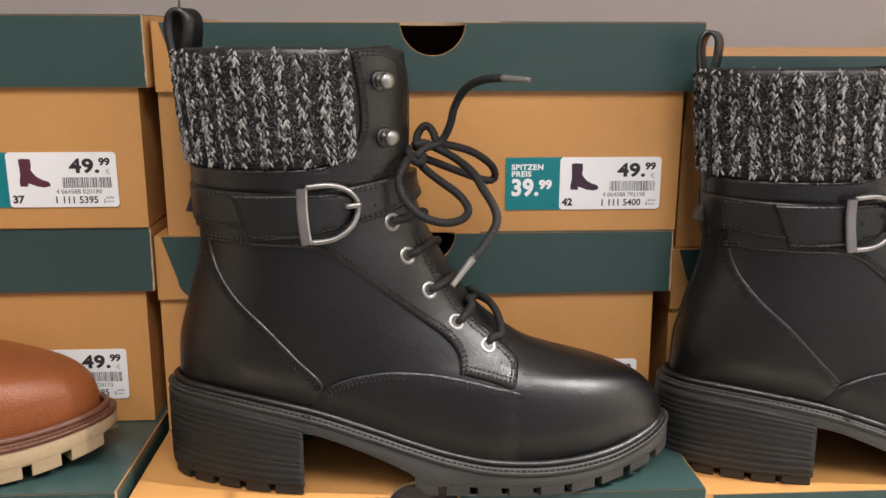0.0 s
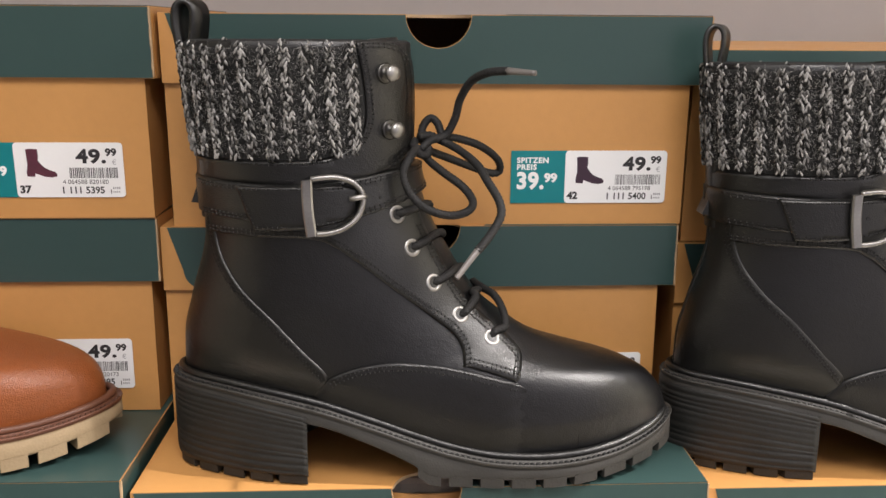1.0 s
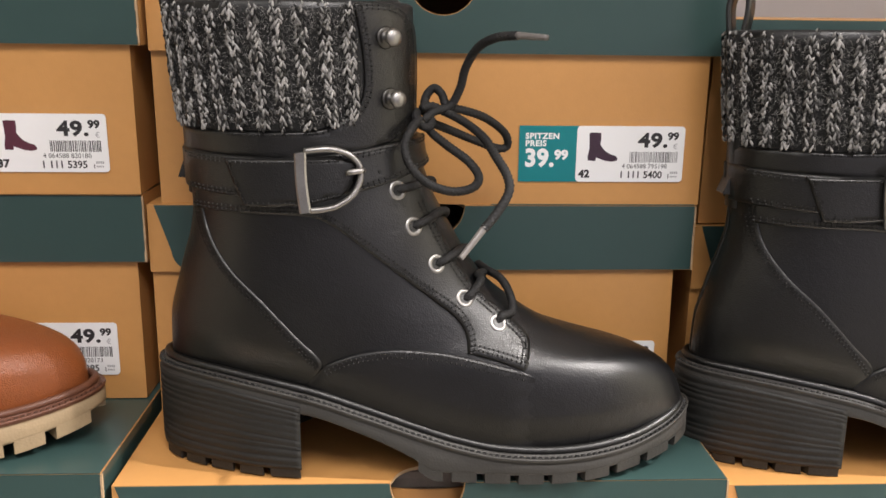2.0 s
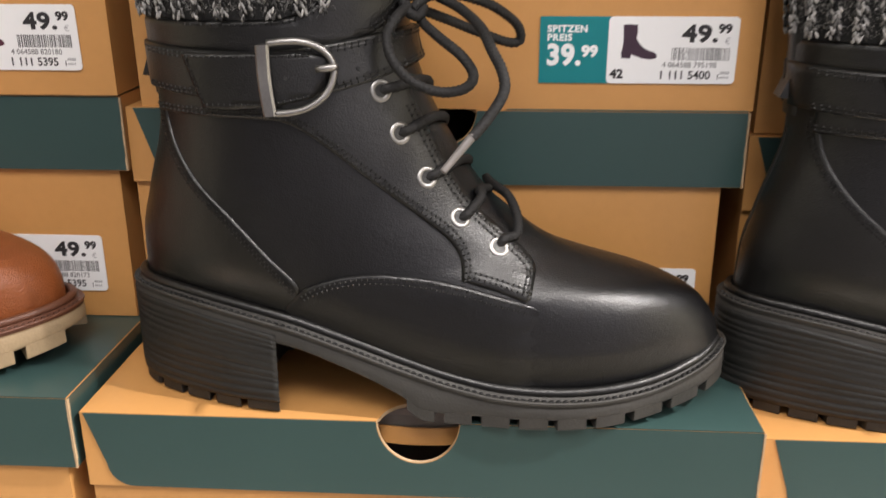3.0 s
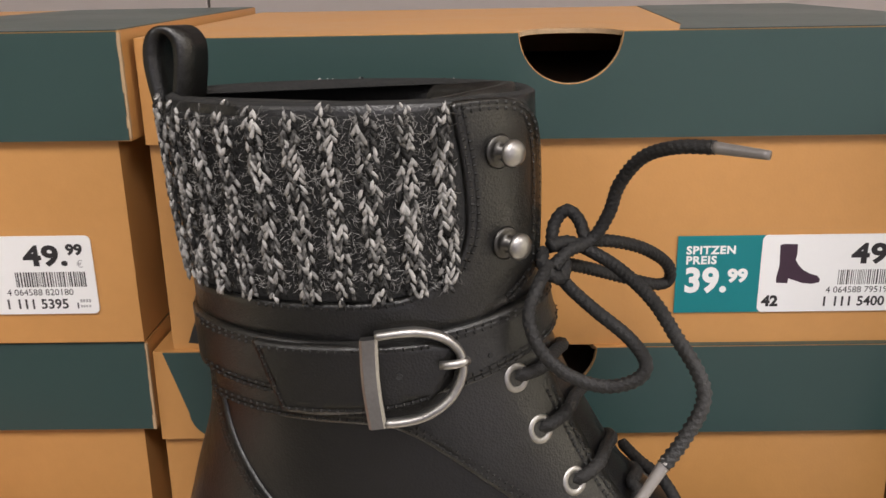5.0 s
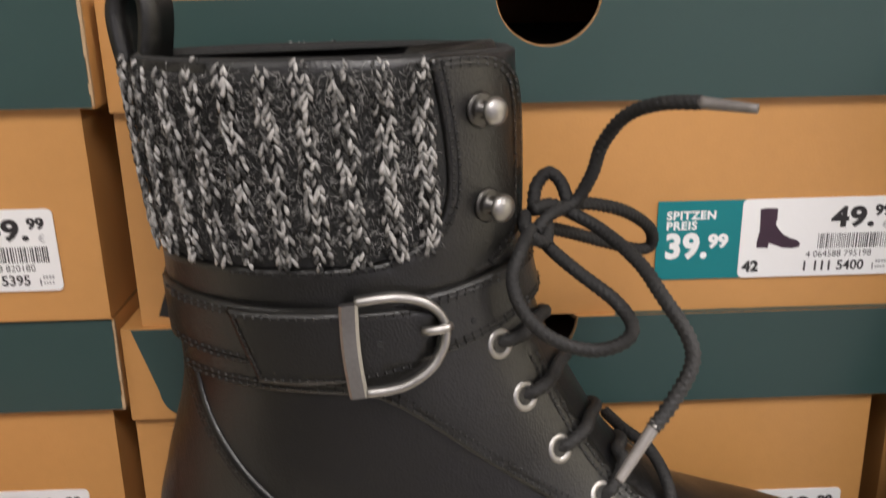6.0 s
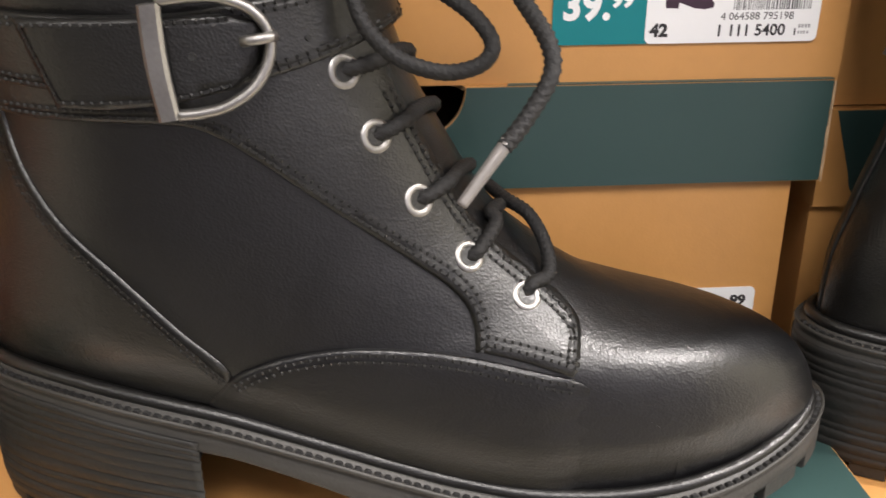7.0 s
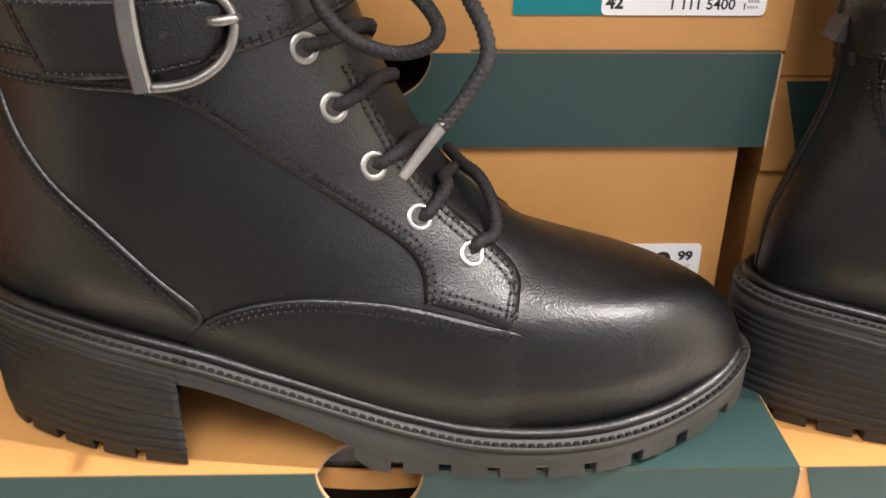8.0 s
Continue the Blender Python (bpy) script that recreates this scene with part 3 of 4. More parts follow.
def sole(last, parent, rubber, welt_mat, thread, lug=0.0052, breast=0.0805, label="", lower=False, heel_mat=None):
    """Welt bead, welt stitches, sole, heel block and lugs."""
    N = 90
    loop = [(-1, math.pi * k / N) for k in range(N + 1)] + [(1, math.pi * k / N) for k in range(N - 1, 0, -1)]
    # the sole's edge, from the shelf of the welt to the underside
    bm = bmesh.new()
    prev = None
    prof = [(0.012, -0.002), (0.0032, -0.0032), (0.0026, -0.0046), (0.0008, -0.0046), (0.0002, -0.0040), (-0.0002, -0.0050), (0.0001, -0.0058), (0.0005, -0.0062), (0.0003, -0.0066), (0.0010, -0.0069), (0.0004, -0.0078), (0.0003, 9), (0.0004, None), (0.004, None)]
    for inset, dz in prof:
        ring = []
        for side, ph in loop:
            x, y = last.sole(ph, inset, side)
            zu = last.under(x) + (0 if inset < 0.002 else 0.0004)
            z = zu if dz is None else zu + 0.0012 if dz == 9 else last.welt(x) + dz
            ring.append(bm.verts.new((x, y, max(z, zu))))
        if prev:
            for k in range(len(ring)):
                bm.faces.new((prev[k], prev[(k + 1) % len(ring)], ring[(k + 1) % len(ring)], ring[k])).material_index = 1 if dz is None or dz == 9 or dz < -0.00685 else 0
        prev = ring
    for k in range(1, N):
        a, b = prev[k], prev[(k + 1)]
        c, d = prev[-k], prev[-(k + 1)] if k < N - 1 else prev[N]
        vs = []
        for v in (a, b, d, c):
            if v not in vs:
                vs.append(v)
        if len(vs) > 2:
            try:
                bm.faces.new(vs)
            except ValueError:
                pass
    body = part("sole", finish(bm), [welt_mat if lower else rubber, rubber], parent, label, True)
    # bead between upper and sole
    bm = bmesh.new()
    line = []
    for side, ph in loop:
        x, y = last.sole(ph, 0.0050, side)
        line.append(Vector((x, y, last.welt(x) - 0.0016)))
    tube(bm, line, 0.0021, 8, True)
    part("welt_bead", bm, welt_mat, parent, smooth=True)
    # welt stitches lie in the channel
    bm = bmesh.new()
    L = []
    for side, ph in [(-1, math.pi * k / 400) for k in range(401)]:
        x, y = last.sole(ph, 0.0017, side)
        L.append(Vector((x, y, last.welt(x) - 0.0043)))
    line = smooth_line(L[::4], 0.0031)
    for i, (p, q) in enumerate(zip(line, line[1:])):
        t = (q - p).normalized()
        s = t.cross(Vector((0, 0, 1))).normalized()
        for a, w, h in ((p.lerp(q, 0.5), 0.0012, 0.0009),):
            vs = []
            for u, v, z in ((-1, -1, 0), (1, -1, 0), (1, 1, 0), (-1, 1, 0), (-0.6, -0.7, 1), (0.6, -0.7, 1), (0.6, 0.7, 1), (-0.6, 0.7, 1)):
                vs.append(bm.verts.new(a + t * u * w + s * v * 0.0009 + Vector((0, 0, z * h - 0.0003))))
            for f in ((4, 5, 6, 7), (0, 1, 5, 4), (1, 2, 6, 5), (2, 3, 7, 6), (3, 0, 4, 7)):
                bm.faces.new([vs[j] for j in f])
    tagged(part("welt_stitching", finish(bm), thread, parent), kind="stuff")

    def side_phi(x):
        half = last.length / 2
        return math.acos(min(max((half - x) / half, -1), 1))

    # heel block with shallow layer lines
    pe = side_phi(breast)
    M = 46
    hl = [(-1, pe * (1 - k / M)) for k in range(M + 1)] + [(1, pe * k / M) for k in range(1, M + 1)]
    bm = bmesh.new()
    prev = None
    rng = random.Random(5)
    # each layer is a fine lip over a narrow furrow, its spacing uneven
    us, cuts = [0.0], [0.0004]
    while us[-1] < 0.95:
        step = rng.uniform(0.06, 0.12)
        deep = rng.uniform(0.0002, 0.0006)
        us += [us[-1] + step * 0.70, us[-1] + step * 0.84, us[-1] + step]
        cuts += [0.0, deep, -0.0001]
    us, cuts = us + [1.0], cuts + [0.0006]
    us = [min(u, 0.995) if k < len(us) - 1 else 1.0 for k, u in enumerate(us)]
    for i, u in enumerate(us):
        cut = cuts[i]
        ring = []
        for side, ph in hl:
            x, y = last.sole(ph, cut, side)
            zt = last.welt(x) - 0.0092
            wob = 0.0004 * math.sin(x * 60 + i * 0.4) * (1 if 0 < i < len(us) - 1 else 0)
            ring.append(bm.verts.new((x, y, lug * 0.98 + (zt - lug * 0.98) * u + wob)))
        x, y = last.sole(pe, cut, 1)
        for v in range(1, 10):
            hx = x - 0.013 * math.sin(math.pi * v / 10) ** 0.7
            hy = y + (last.sole(pe, cut, -1)[1] - y) * v / 10
            ring.append(bm.verts.new((hx, hy, lug * 0.98 + (last.welt(hx) - 0.0092 - lug * 0.98) * u)))
        if prev:
            for k in range(len(ring)):
                bm.faces.new((prev[k], prev[(k + 1) % len(ring)], ring[(k + 1) % len(ring)], ring[k]))
        else:
            bm.faces.new(ring[::-1])
        prev = ring
    bm.faces.new(prev)
    hb = part("heel", finish(bm), heel_mat or rubber, parent)
    me = hb.data
    for p in me.polygons:
        p.use_smooth = abs(p.normal.x) < 0.98 or p.center.x < breast * 0.8
    # lugs: heel, then forefoot, on both sides
    for side in (-1, 1):
        for x0, x1, top in [(0.0035, 0.0125, 1), (0.0165, 0.0275, 1), (0.0315, 0.0435, 1), (0.0475, 0.0600, 1), (0.0640, breast - 0.0012, 1)] + [(0.139 + 0.0168 * i, 0.139 + 0.0168 * i + 0.0124, 0) for i in range(9)]:
            if x1 > last.length - 0.001:
                x1 = last.length - 0.001
            bm = bmesh.new()
            n = 5
            outer, inn = [], []
            for k in range(n + 1):
                ph = side_phi(x0 + (x1 - x0) * k / n)
                x, y = last.sole(ph, 0.0009 if top else 0.0003, side)
                dx, dy = x - last.length / 2, y
                hgt = lug + 0.001 if top else last.under(x) + 0.0006
                fz = max(last.under(x) - lug, 0) if not top else 0.0
                ix, iy = x + ((0.042 - x) * 0.3 if top else (last.length / 2 - x) * 0.07), y * 0.62
                outer.append([(x, y, fz + 0.0006), (x, y, hgt)])
                inn.append([(ix, iy, fz), (ix, iy, hgt)])
            vo = [[bm.verts.new(p) for p in c] for c in outer]
            vb = [bm.verts.new((c[0][0] * 0.995 + last.length / 2 * 0.005, c[0][1] * 0.985, c[0][2] - 0.0006)) for c in outer]
            vi = [[bm.verts.new(p) for p in c] for c in inn]
            for k in range(n):
                bm.faces.new((vo[k][0], vo[k + 1][0], vo[k + 1][1], vo[k][1]))
                bm.faces.new((vb[k], vb[k + 1], vo[k + 1][0], vo[k][0]))
                bm.faces.new((vi[k][0], vi[k + 1][0], vb[k + 1], vb[k]))
                bm.faces.new((vi[k][1], vi[k + 1][1], vi[k + 1][0], vi[k][0]))
                bm.faces.new((vo[k][1], vo[k + 1][1], vi[k + 1][1], vi[k][1]))
            for k in (0, n):
                bm.faces.new((vo[k][0], vo[k][1], vi[k][1], vi[k][0], vb[k]))
            part("lug", finish(bm), heel_mat if heel_mat and top else rubber, body)
    return body


ANKLE = Last(
    back=[(0.0, 0.006), (0.03, 0.007), (0.058, 0.008), (0.076, 0.009), (0.096, 0.014), (0.134, 0.0235), (0.157, 0.0225), (0.171, 0.0220), (0.195, 0.0195), (0.24, 0.0160)],
    front=[(0.0, 0.278), (0.022, 0.281), (0.034, 0.2790), (0.044, 0.2745), (0.0515, 0.2675), (0.0585, 0.254), (0.0650, 0.229), (0.0718, 0.2065), (0.0825, 0.1885), (0.0965, 0.1715), (0.124, 0.1535), (0.145, 0.1430), (0.170, 0.1365), (0.200, 0.1355), (0.24, 0.1340)],
    near=[(0.0, 0.0365), (0.03, 0.0375), (0.06, 0.0400), (0.09, 0.0405), (0.13, 0.0405), (0.16, 0.0410), (0.19, 0.0435), (0.225, 0.0445), (0.26, 0.0410), (0.29, 0.0370)],
    far=[(0.0, 0.033), (0.03, 0.035), (0.09, 0.0385), (0.14, 0.040), (0.19, 0.0425), (0.225, 0.0430), (0.29, 0.039)],
    welt=[(0.0, 0.0565), (0.02, 0.0560), (0.042, 0.0545), (0.082, 0.0480), (0.114, 0.0380), (0.139, 0.0290), (0.160, 0.0225), (0.18, 0.0190), (0.204, 0.0180), (0.243, 0.0210), (0.265, 0.0262), (0.29, 0.0360)],
    floor=[(0.0, 0.041), (0.05, 0.039), (0.085, 0.0345), (0.110, 0.0258), (0.137, 0.0125), (0.147, 0.0057), (0.155, 0.0052), (0.205, 0.0052), (0.225, 0.0064), (0.25, 0.0100), (0.27, 0.0140), (0.29, 0.0190)],
    length=0.2835, top=0.2315, soft=2.15)

EYES = [(0.1272, 0.1450), (0.1350, 0.1274), (0.1462, 0.1084), (0.1604, 0.0906), (0.1774, 0.0778)]


def face_matrix(p, n, up=Vector((0, 0, 1))):
    """A frame at p whose z looks along n and whose y is as upright as can be."""
    x = up.cross(n).normalized()
    y = n.cross(x)
    return Matrix.Translation(p) @ Matrix((x, y, n)).transposed().to_4x4()


def ring_mesh(bm, m, major, minor, seg=28, sides=8, flat=1.0):
    vs = []
    for i in range(seg):
        a = 2 * math.pi * i / seg
        vs.append([bm.verts.new(m @ Vector(((major + minor * math.cos(b)) * math.cos(a), (major + minor * math.cos(b)) * math.sin(a), minor * flat * math.sin(b)))) for b in [2 * math.pi * k / sides for k in range(sides)]])
    for i in range(seg):
        for k in range(sides):
            bm.faces.new((vs[i][k], vs[(i + 1) % seg][k], vs[(i + 1) % seg][(k + 1) % sides], vs[i][(k + 1) % sides]))


def lathe(bm, m, prof, seg=24):
    rings = [[bm.verts.new(m @ Vector((r * math.cos(2 * math.pi * k / seg), r * math.sin(2 * math.pi * k / seg), h))) for k in range(seg)] for r, h in prof]
    for A, B in zip(rings, rings[1:]):
        for k in range(seg):
            bm.faces.new((A[k], A[(k + 1) % seg], B[(k + 1) % seg], B[k]))
    bm.faces.new(rings[0][::-1])
    bm.faces.new(rings[-1])


def knit(last, parent, side, x_end):
    """Ribbed knit: upright ribs, each of two columns of slanting loops, in black and white flecked yarn."""
    ztop, zlow = last.top - 0.0035, 0.1745
    rng = random.Random(11 if side < 0 else 12)
    ico = bmesh.new()
    bmesh.ops.create_icosphere(ico, subdivisions=1, radius=1.0)
    base = [v.co.copy() for v in ico.verts]
    tri = [[v.index for v in f.verts] for f in ico.faces]
    ico.free()
    verts, faces = [], []

    def leaf(c, t, s, n, ln, wd, th):
        k = len(verts)
        for v in base:
            taper = 1 - 0.35 * v.z
            verts.append(c + t * (v.z * ln) + s * (v.x * wd * taper) + n * (v.y * th))
        faces.extend([[k + i for i in f] for f in tri])

    def spot(ph, z, off):
        """On the collar, rolling inward over its rim."""
        if z <= ztop:
            return last.at(ph, z, off, side), last.normal(ph, z, side)
        a = min((z - ztop) / 0.0045, math.pi)
        p, n = last.at(ph, ztop, 0, side), last.normal(ph, ztop, side)
        r = 0.0038
        nn = (n * math.cos(a) + Vector((0, 0, 1)) * math.sin(a)).normalized()
        return p - n * r + nn * (r + off), nn

    # arc length over phi at mid height
    table = [(0.0, 0.0)]
    for k in range(1, 241):
        ph = math.pi * k / 240
        a, b = last.raw(table[-1][0], 0.205, side), last.raw(ph, 0.205, side)
        table.append((ph, table[-1][1] + (b - a).length))
    total = np.interp(last.phi(x_end, 0.205), [t[0] for t in table], [t[1] for t in table])
    pitch = 0.0101
    ribs = int(total / pitch)
    pitch = total / ribs

    def phi_at(s):
        return float(np.interp(s, [t[1] for t in table], [t[0] for t in table]))

    row = 0.0023
    for r in range(ribs):
        for col in (-1, 1):
            z = zlow + 0.001 + rng.random() * 0.002
            while z < ztop + 0.0026:
                for lean in (-1, 1):
                    s = (r + 0.5) * pitch + col * pitch * 0.135 + lean * pitch * 0.066 + rng.gauss(0, 0.00034)
                    ph = phi_at(s)
                    zz = z + rng.gauss(0, 0.0004)
                    bulge = 0.0042 - 0.0042 * (abs((s / pitch) % 1 - 0.5) * 2) ** 2
                    p, n = spot(ph, zz, bulge + rng.gauss(0, 0.00015))
                    q, _ = spot(ph, zz + 0.001, bulge)
                    t = (q - p).normalized()
                    w = t.cross(n).normalized()
                    t = (t - w * lean * (0.42 + rng.gauss(0, 0.12)) * (-1 if side > 0 else 1)).normalized()
                    sz = rng.uniform(0.8, 1.15) * (0.8 if z > ztop - 0.001 else 1)
                    # corner cut at the lower front end
                    fx = p.x - (x_end - 0.010)
                    if fx > 0 and z < zlow + 0.010 - math.sqrt(max(0.0001 - fx * fx, 0)):
                        continue
                    leaf(p, t, t.cross(n).normalized(), n, 0.0021 * sz * rng.uniform(0.7, 1.25), 0.00068 * sz, 0.00072)
                z += row * rng.uniform(0.93, 1.07)
        # flecks of yarn in the furrow
        for k in range(5):
            s = r * pitch + rng.gauss(0, 0.0004)
            z = rng.uniform(zlow + 0.004, ztop - 0.004)
            if s > 0.002:
                p, n = spot(phi_at(s), z, 0.0003)
                leaf(p, Vector((0, 0, 1)), n.cross(Vector((0, 0, 1))).normalized(), n, 0.0007, 0.0006, 0.0005)
    me = bpy.data.meshes.new("knit_collar")
    me.from_pydata([tuple(v) for v in verts], [], faces)
    me.materials.append(YARN)
    for p in me.polygons:
        p.use_smooth = True
    ob = new("knit_collar", me)
    ob.parent = parent
    tagged(ob, "black and white flecked ribbed knit", kind="stuff")
    # loose fibres
    verts, faces = [], []
    for k in range(5200):
        s, z = rng.uniform(0, total - 0.002), rng.uniform(zlow + 0.003, ztop + 0.001)
        p, n = spot(phi_at(s), z, 0.0018)
        d = Vector((rng.gauss(0, 1), rng.gauss(0, 1), rng.gauss(0, 1)))
        d = (d - n * d.dot(n)).normalized()
        c = n.cross(d) * rng.gauss(0, 0.5)
        ln = rng.uniform(0.0012, 0.0032)
        i0 = len(verts)
        for j in range(4):
            u = j / 3
            q = p + d * ln * u + c * ln * u * u + n * (0.0012 * math.sin(u * 3) * rng.uniform(0.5, 1))
            w = n.cross(d) * 0.00006 + n * 0.00003
            verts.extend((q - w, q + w))
        for j in range(3):
            a = i0 + 2 * j
            faces.append((a, a + 1, a + 3, a + 2))
    me = bpy.data.meshes.new("wool_fuzz")
    me.from_pydata([tuple(v) for v in verts], [], faces)
    me.materials.append(YARN)
    ob = new("wool_fuzz", me)
    ob.parent = parent
    tagged(ob, "loose wool fibres", kind="stuff")


def black_boot(m, label):
    L = ANKLE
    boot = thing("ankle_boot", m, label, "boot", "black ankle boots")
    up = upper(L, boot, BLACK, lining=LINING, label="smooth black leather upper")
    sole(L, boot, RUBBER, BLACK_SOFT, THREAD_AND_SHADE, label="black lugged rubber sole", heel_mat=HEEL_STACK)
    seam = bmesh.new()
    for side in (-1, 1):
        # counter at the heel
        ce = [(0.0275, 0.158), (0.0300, 0.148), (0.0345, 0.1255), (0.0455, 0.1085), (0.0625, 0.0925), (0.0790, 0.0750), (0.0920, 0.0600), (0.0835, 0.0480)]
        cedge = [tuple(p[:2]) for p in smooth_line([(p[0], p[1], 0) for p in ce], 0.0016)]
        back = [(L.back(z) + 0.00002, z) for z in np.linspace(0.045, 0.158, 40)]
        part("heel_counter", patch(L, cedge + [(0.05, 0.047)] + back, 0.0009, side, smooth=False), BLACK_SOFT, boot, smooth=True)
        for d in (-0.0020, -0.0036):
            stitches(seam, surf_line(L, shift(ce[1:-1], d), 0.0015, side))
        # side of the vamp
        ve = [(0.0835, 0.0490), (0.0915, 0.0585), (0.0990, 0.0630), (0.1110, 0.0670), (0.1270, 0.0690), (0.1470, 0.0675), (0.1630, 0.0645), (0.1920, 0.0575)]
        vedge = [tuple(p[:2]) for p in smooth_line([(p[0], p[1], 0) for p in ve], 0.0016)]
        low = [(x, L.welt(x) - 0.003) for x in np.linspace(0.225, 0.0840, 46)]
        part("vamp_side", patch(L, vedge + [(0.205, 0.050), (0.218, 0.040), (0.225, 0.028)] + low, 0.0015, side, smooth=False, fade=lambda x: min(max((0.1925 - x) / 0.003, -0.3), 1)), BLACK, boot, smooth=True)
        for d in (-0.0016, -0.0036):
            stitches(seam, surf_line(L, shift(ve[1:], d), 0.0016, side))
        # eyelet facing with its tail under the strap
        fa = [(0.0300, 0.1345), (0.0600, 0.1350), (0.0850, 0.1345), (0.0960, 0.1310), (0.1080, 0.1225), (0.1255, 0.1080), (0.1455, 0.0920), (0.1570, 0.0825), (0.1620, 0.0745), (0.1628, 0.0660)]
        fedge = [tuple(p[:2]) for p in smooth_line([(p[0], p[1], 0) for p in fa], 0.0016)]
        bottom = [(0.1640, 0.0662), (0.1780, 0.0625), (0.1905, 0.0582)]
        fr = [(L.back(z) + (L.front(z) - L.back(z)) * s, z) for z, s in ((0.0700, 0.934), (0.0760, 0.946), (0.083, 0.952), (0.094, 0.955), (0.108, 0.955), (0.124, 0.955), (0.140, 0.957), (0.156, 0.965))]
        fr = [(0.1925, 0.0600), (0.1935, 0.0655)] + [(min(x, 0.1935), z) for x, z in fr]
        frl = [tuple(p[:2]) for p in smooth_line([(p[0], p[1], 0) for p in fr], 0.0016)]
        part("eyelet_facing", patch(L, fedge + bottom + frl + [(0.10, 0.157), (0.03, 0.152)], 0.0021, side, smooth=False), BLACK_SOFT, boot, smooth=True)
        for d in (0.0016, 0.0034):
            stitches(seam, surf_line(L, shift(fa, d), 0.0022, side))
        for d in (0.0020, 0.0037):
            stitches(seam, surf_line(L, shift(fr[:-1], d), 0.0022, side))
            stitches(seam, surf_line(L, shift([(0.1640, 0.0662), (0.1780, 0.0625), (0.1915, 0.0582)], d), 0.0022, side))
        # collar: leather band and hook facing round the knit
        kn = [(0.0220, 0.1735), (0.0500, 0.1735), (0.0850, 0.1740), (0.0985, 0.1765), (0.1085, 0.1830), (0.1125, 0.1930), (0.1120, 0.2100), (0.1085, 0.2310)]
        kedge = [tuple(p[:2]) for p in smooth_line([(p[0], p[1], 0) for p in kn], 0.0016)]
        out = [(0.1100, 0.2318), (0.1180, 0.2322), (0.1265, 0.2310), (0.1325, 0.2250), (0.1345, 0.2100), (0.1345, 0.1850), (0.1335, 0.1770), (0.1250, 0.1690), (0.110, 0.1640)]
        oute = [tuple(p[:2]) for p in smooth_line([(p[0], p[1], 0) for p in out], 0.0016)]
        part("collar_facing", patch(L, kedge + oute + [(0.08, 0.160), (0.0225, 0.161)], 0.0019, side, smooth=False), BLACK_SOFT, boot, smooth=True)
        for d in (-0.0013,):
            stitches(seam, surf_line(L, shift(kn[1:], d), 0.0021, side))
        stitches(seam, surf_line(L, shift(kn[4:], -0.0030), 0.0021, side))
        for d in (-0.0013, -0.0030):
            stitches(seam, surf_line(L, shift(out[:-1], d), 0.0021, side))
        kb = [(L.back(z) + 0.00002, z) for z in np.linspace(0.231, 0.172, 24)]
        part("knit_backing", patch(L, kedge + kb, 0.0005, side, smooth=False), KNIT_AND_HOLE_DARK, boot, "black knit ground", True)
        knit(L, boot, side, 0.1110)
        # strap round the ankle
        st = [(0.0218, 0.1640), (0.0500, 0.1625), (0.0850, 0.1622), (0.1080, 0.1650), (0.1250, 0.1680), (0.1380, 0.1700)]
        sb = [(0.1432, 0.1555), (0.1300, 0.1510), (0.1100, 0.1455), (0.0850, 0.1425), (0.0500, 0.1432), (0.0232, 0.1445)]
        se = [tuple(p[:2]) for q in (st, sb) for p in smooth_line([(p[0], p[1], 0) for p in q], 0.0016)]
        strap = part("ankle_strap", patch(L, se, 0.0034, side, smooth=False, base=0.0002), BLACK_SOFT, boot, smooth=True)
        for q in (shift(st, -0.0016), shift(st, -0.0032), shift(sb, -0.0016), shift(sb, -0.0032)):
            stitches(seam, surf_line(L, q, 0.0035, side))
        # small black disc on the strap, standing in for a punched hole's dark
        for x, z in ((0.1185, 0.1545),):
            if side < 0:
                bm = bmesh.new()
                lathe(bm, face_matrix(L.at(L.phi(x, z), z, 0.0038, side), L.normal(L.phi(x, z), z, side)), [(0.0009, -0.0006), (0.0008, 0.0001), (0.0001, 0.0001)], 12)
                part("hole_shade_disc", bm, LINING, strap)
        # eyelets
        for x, z in EYES:
            ph = L.phi(x, z)
            mm = face_matrix(L.at(ph, z, 0.0018, side), L.normal(ph, z, side))
            bm = bmesh.new()
            ring_mesh(bm, mm, 0.0037, 0.00125, flat=0.5)
            ey = part("eyelet", finish(bm), STEEL, boot, "nickel eyelet ring", True)
            # solid black disc fills the ring, painting the dark inside of the eyelet
            bm = bmesh.new()
            lathe(bm, mm, [(0.0031, -0.0008), (0.0031, 0.0001)], 20)
            part("eyelet_shade_disc", finish(bm), KNIT_AND_HOLE_DARK, ey)
        # lace hooks
        for x, z in ((0.1215, 0.2165), (0.1235, 0.1885)):
            ph = L.phi(x, z)
            mm = face_matrix(L.at(ph, z, 0.0020, side), L.normal(ph, z, side))
            bm = bmesh.new()
            lathe(bm, mm, [(0.0050, -0.0004), (0.0052, 0.0003), (0.0046, 0.0009), (0.0034, 0.0007), (0.0020, 0.0012), (0.0017, 0.0062)])
            hk = part("lace_hook", finish(bm), GUNMETAL, boot, "nickel lace hook", True)
            bm = bmesh.new()
            lathe(bm, mm, [(0.0014, 0.0046), (0.0034, 0.0050), (0.0041, 0.0056), (0.0042, 0.0064), (0.0038, 0.0073), (0.0028, 0.0080), (0.0014, 0.0084), (0.0004, 0.0085)])
            part("hook_head", finish(bm), STEEL, hk, "domed nickel head", True)
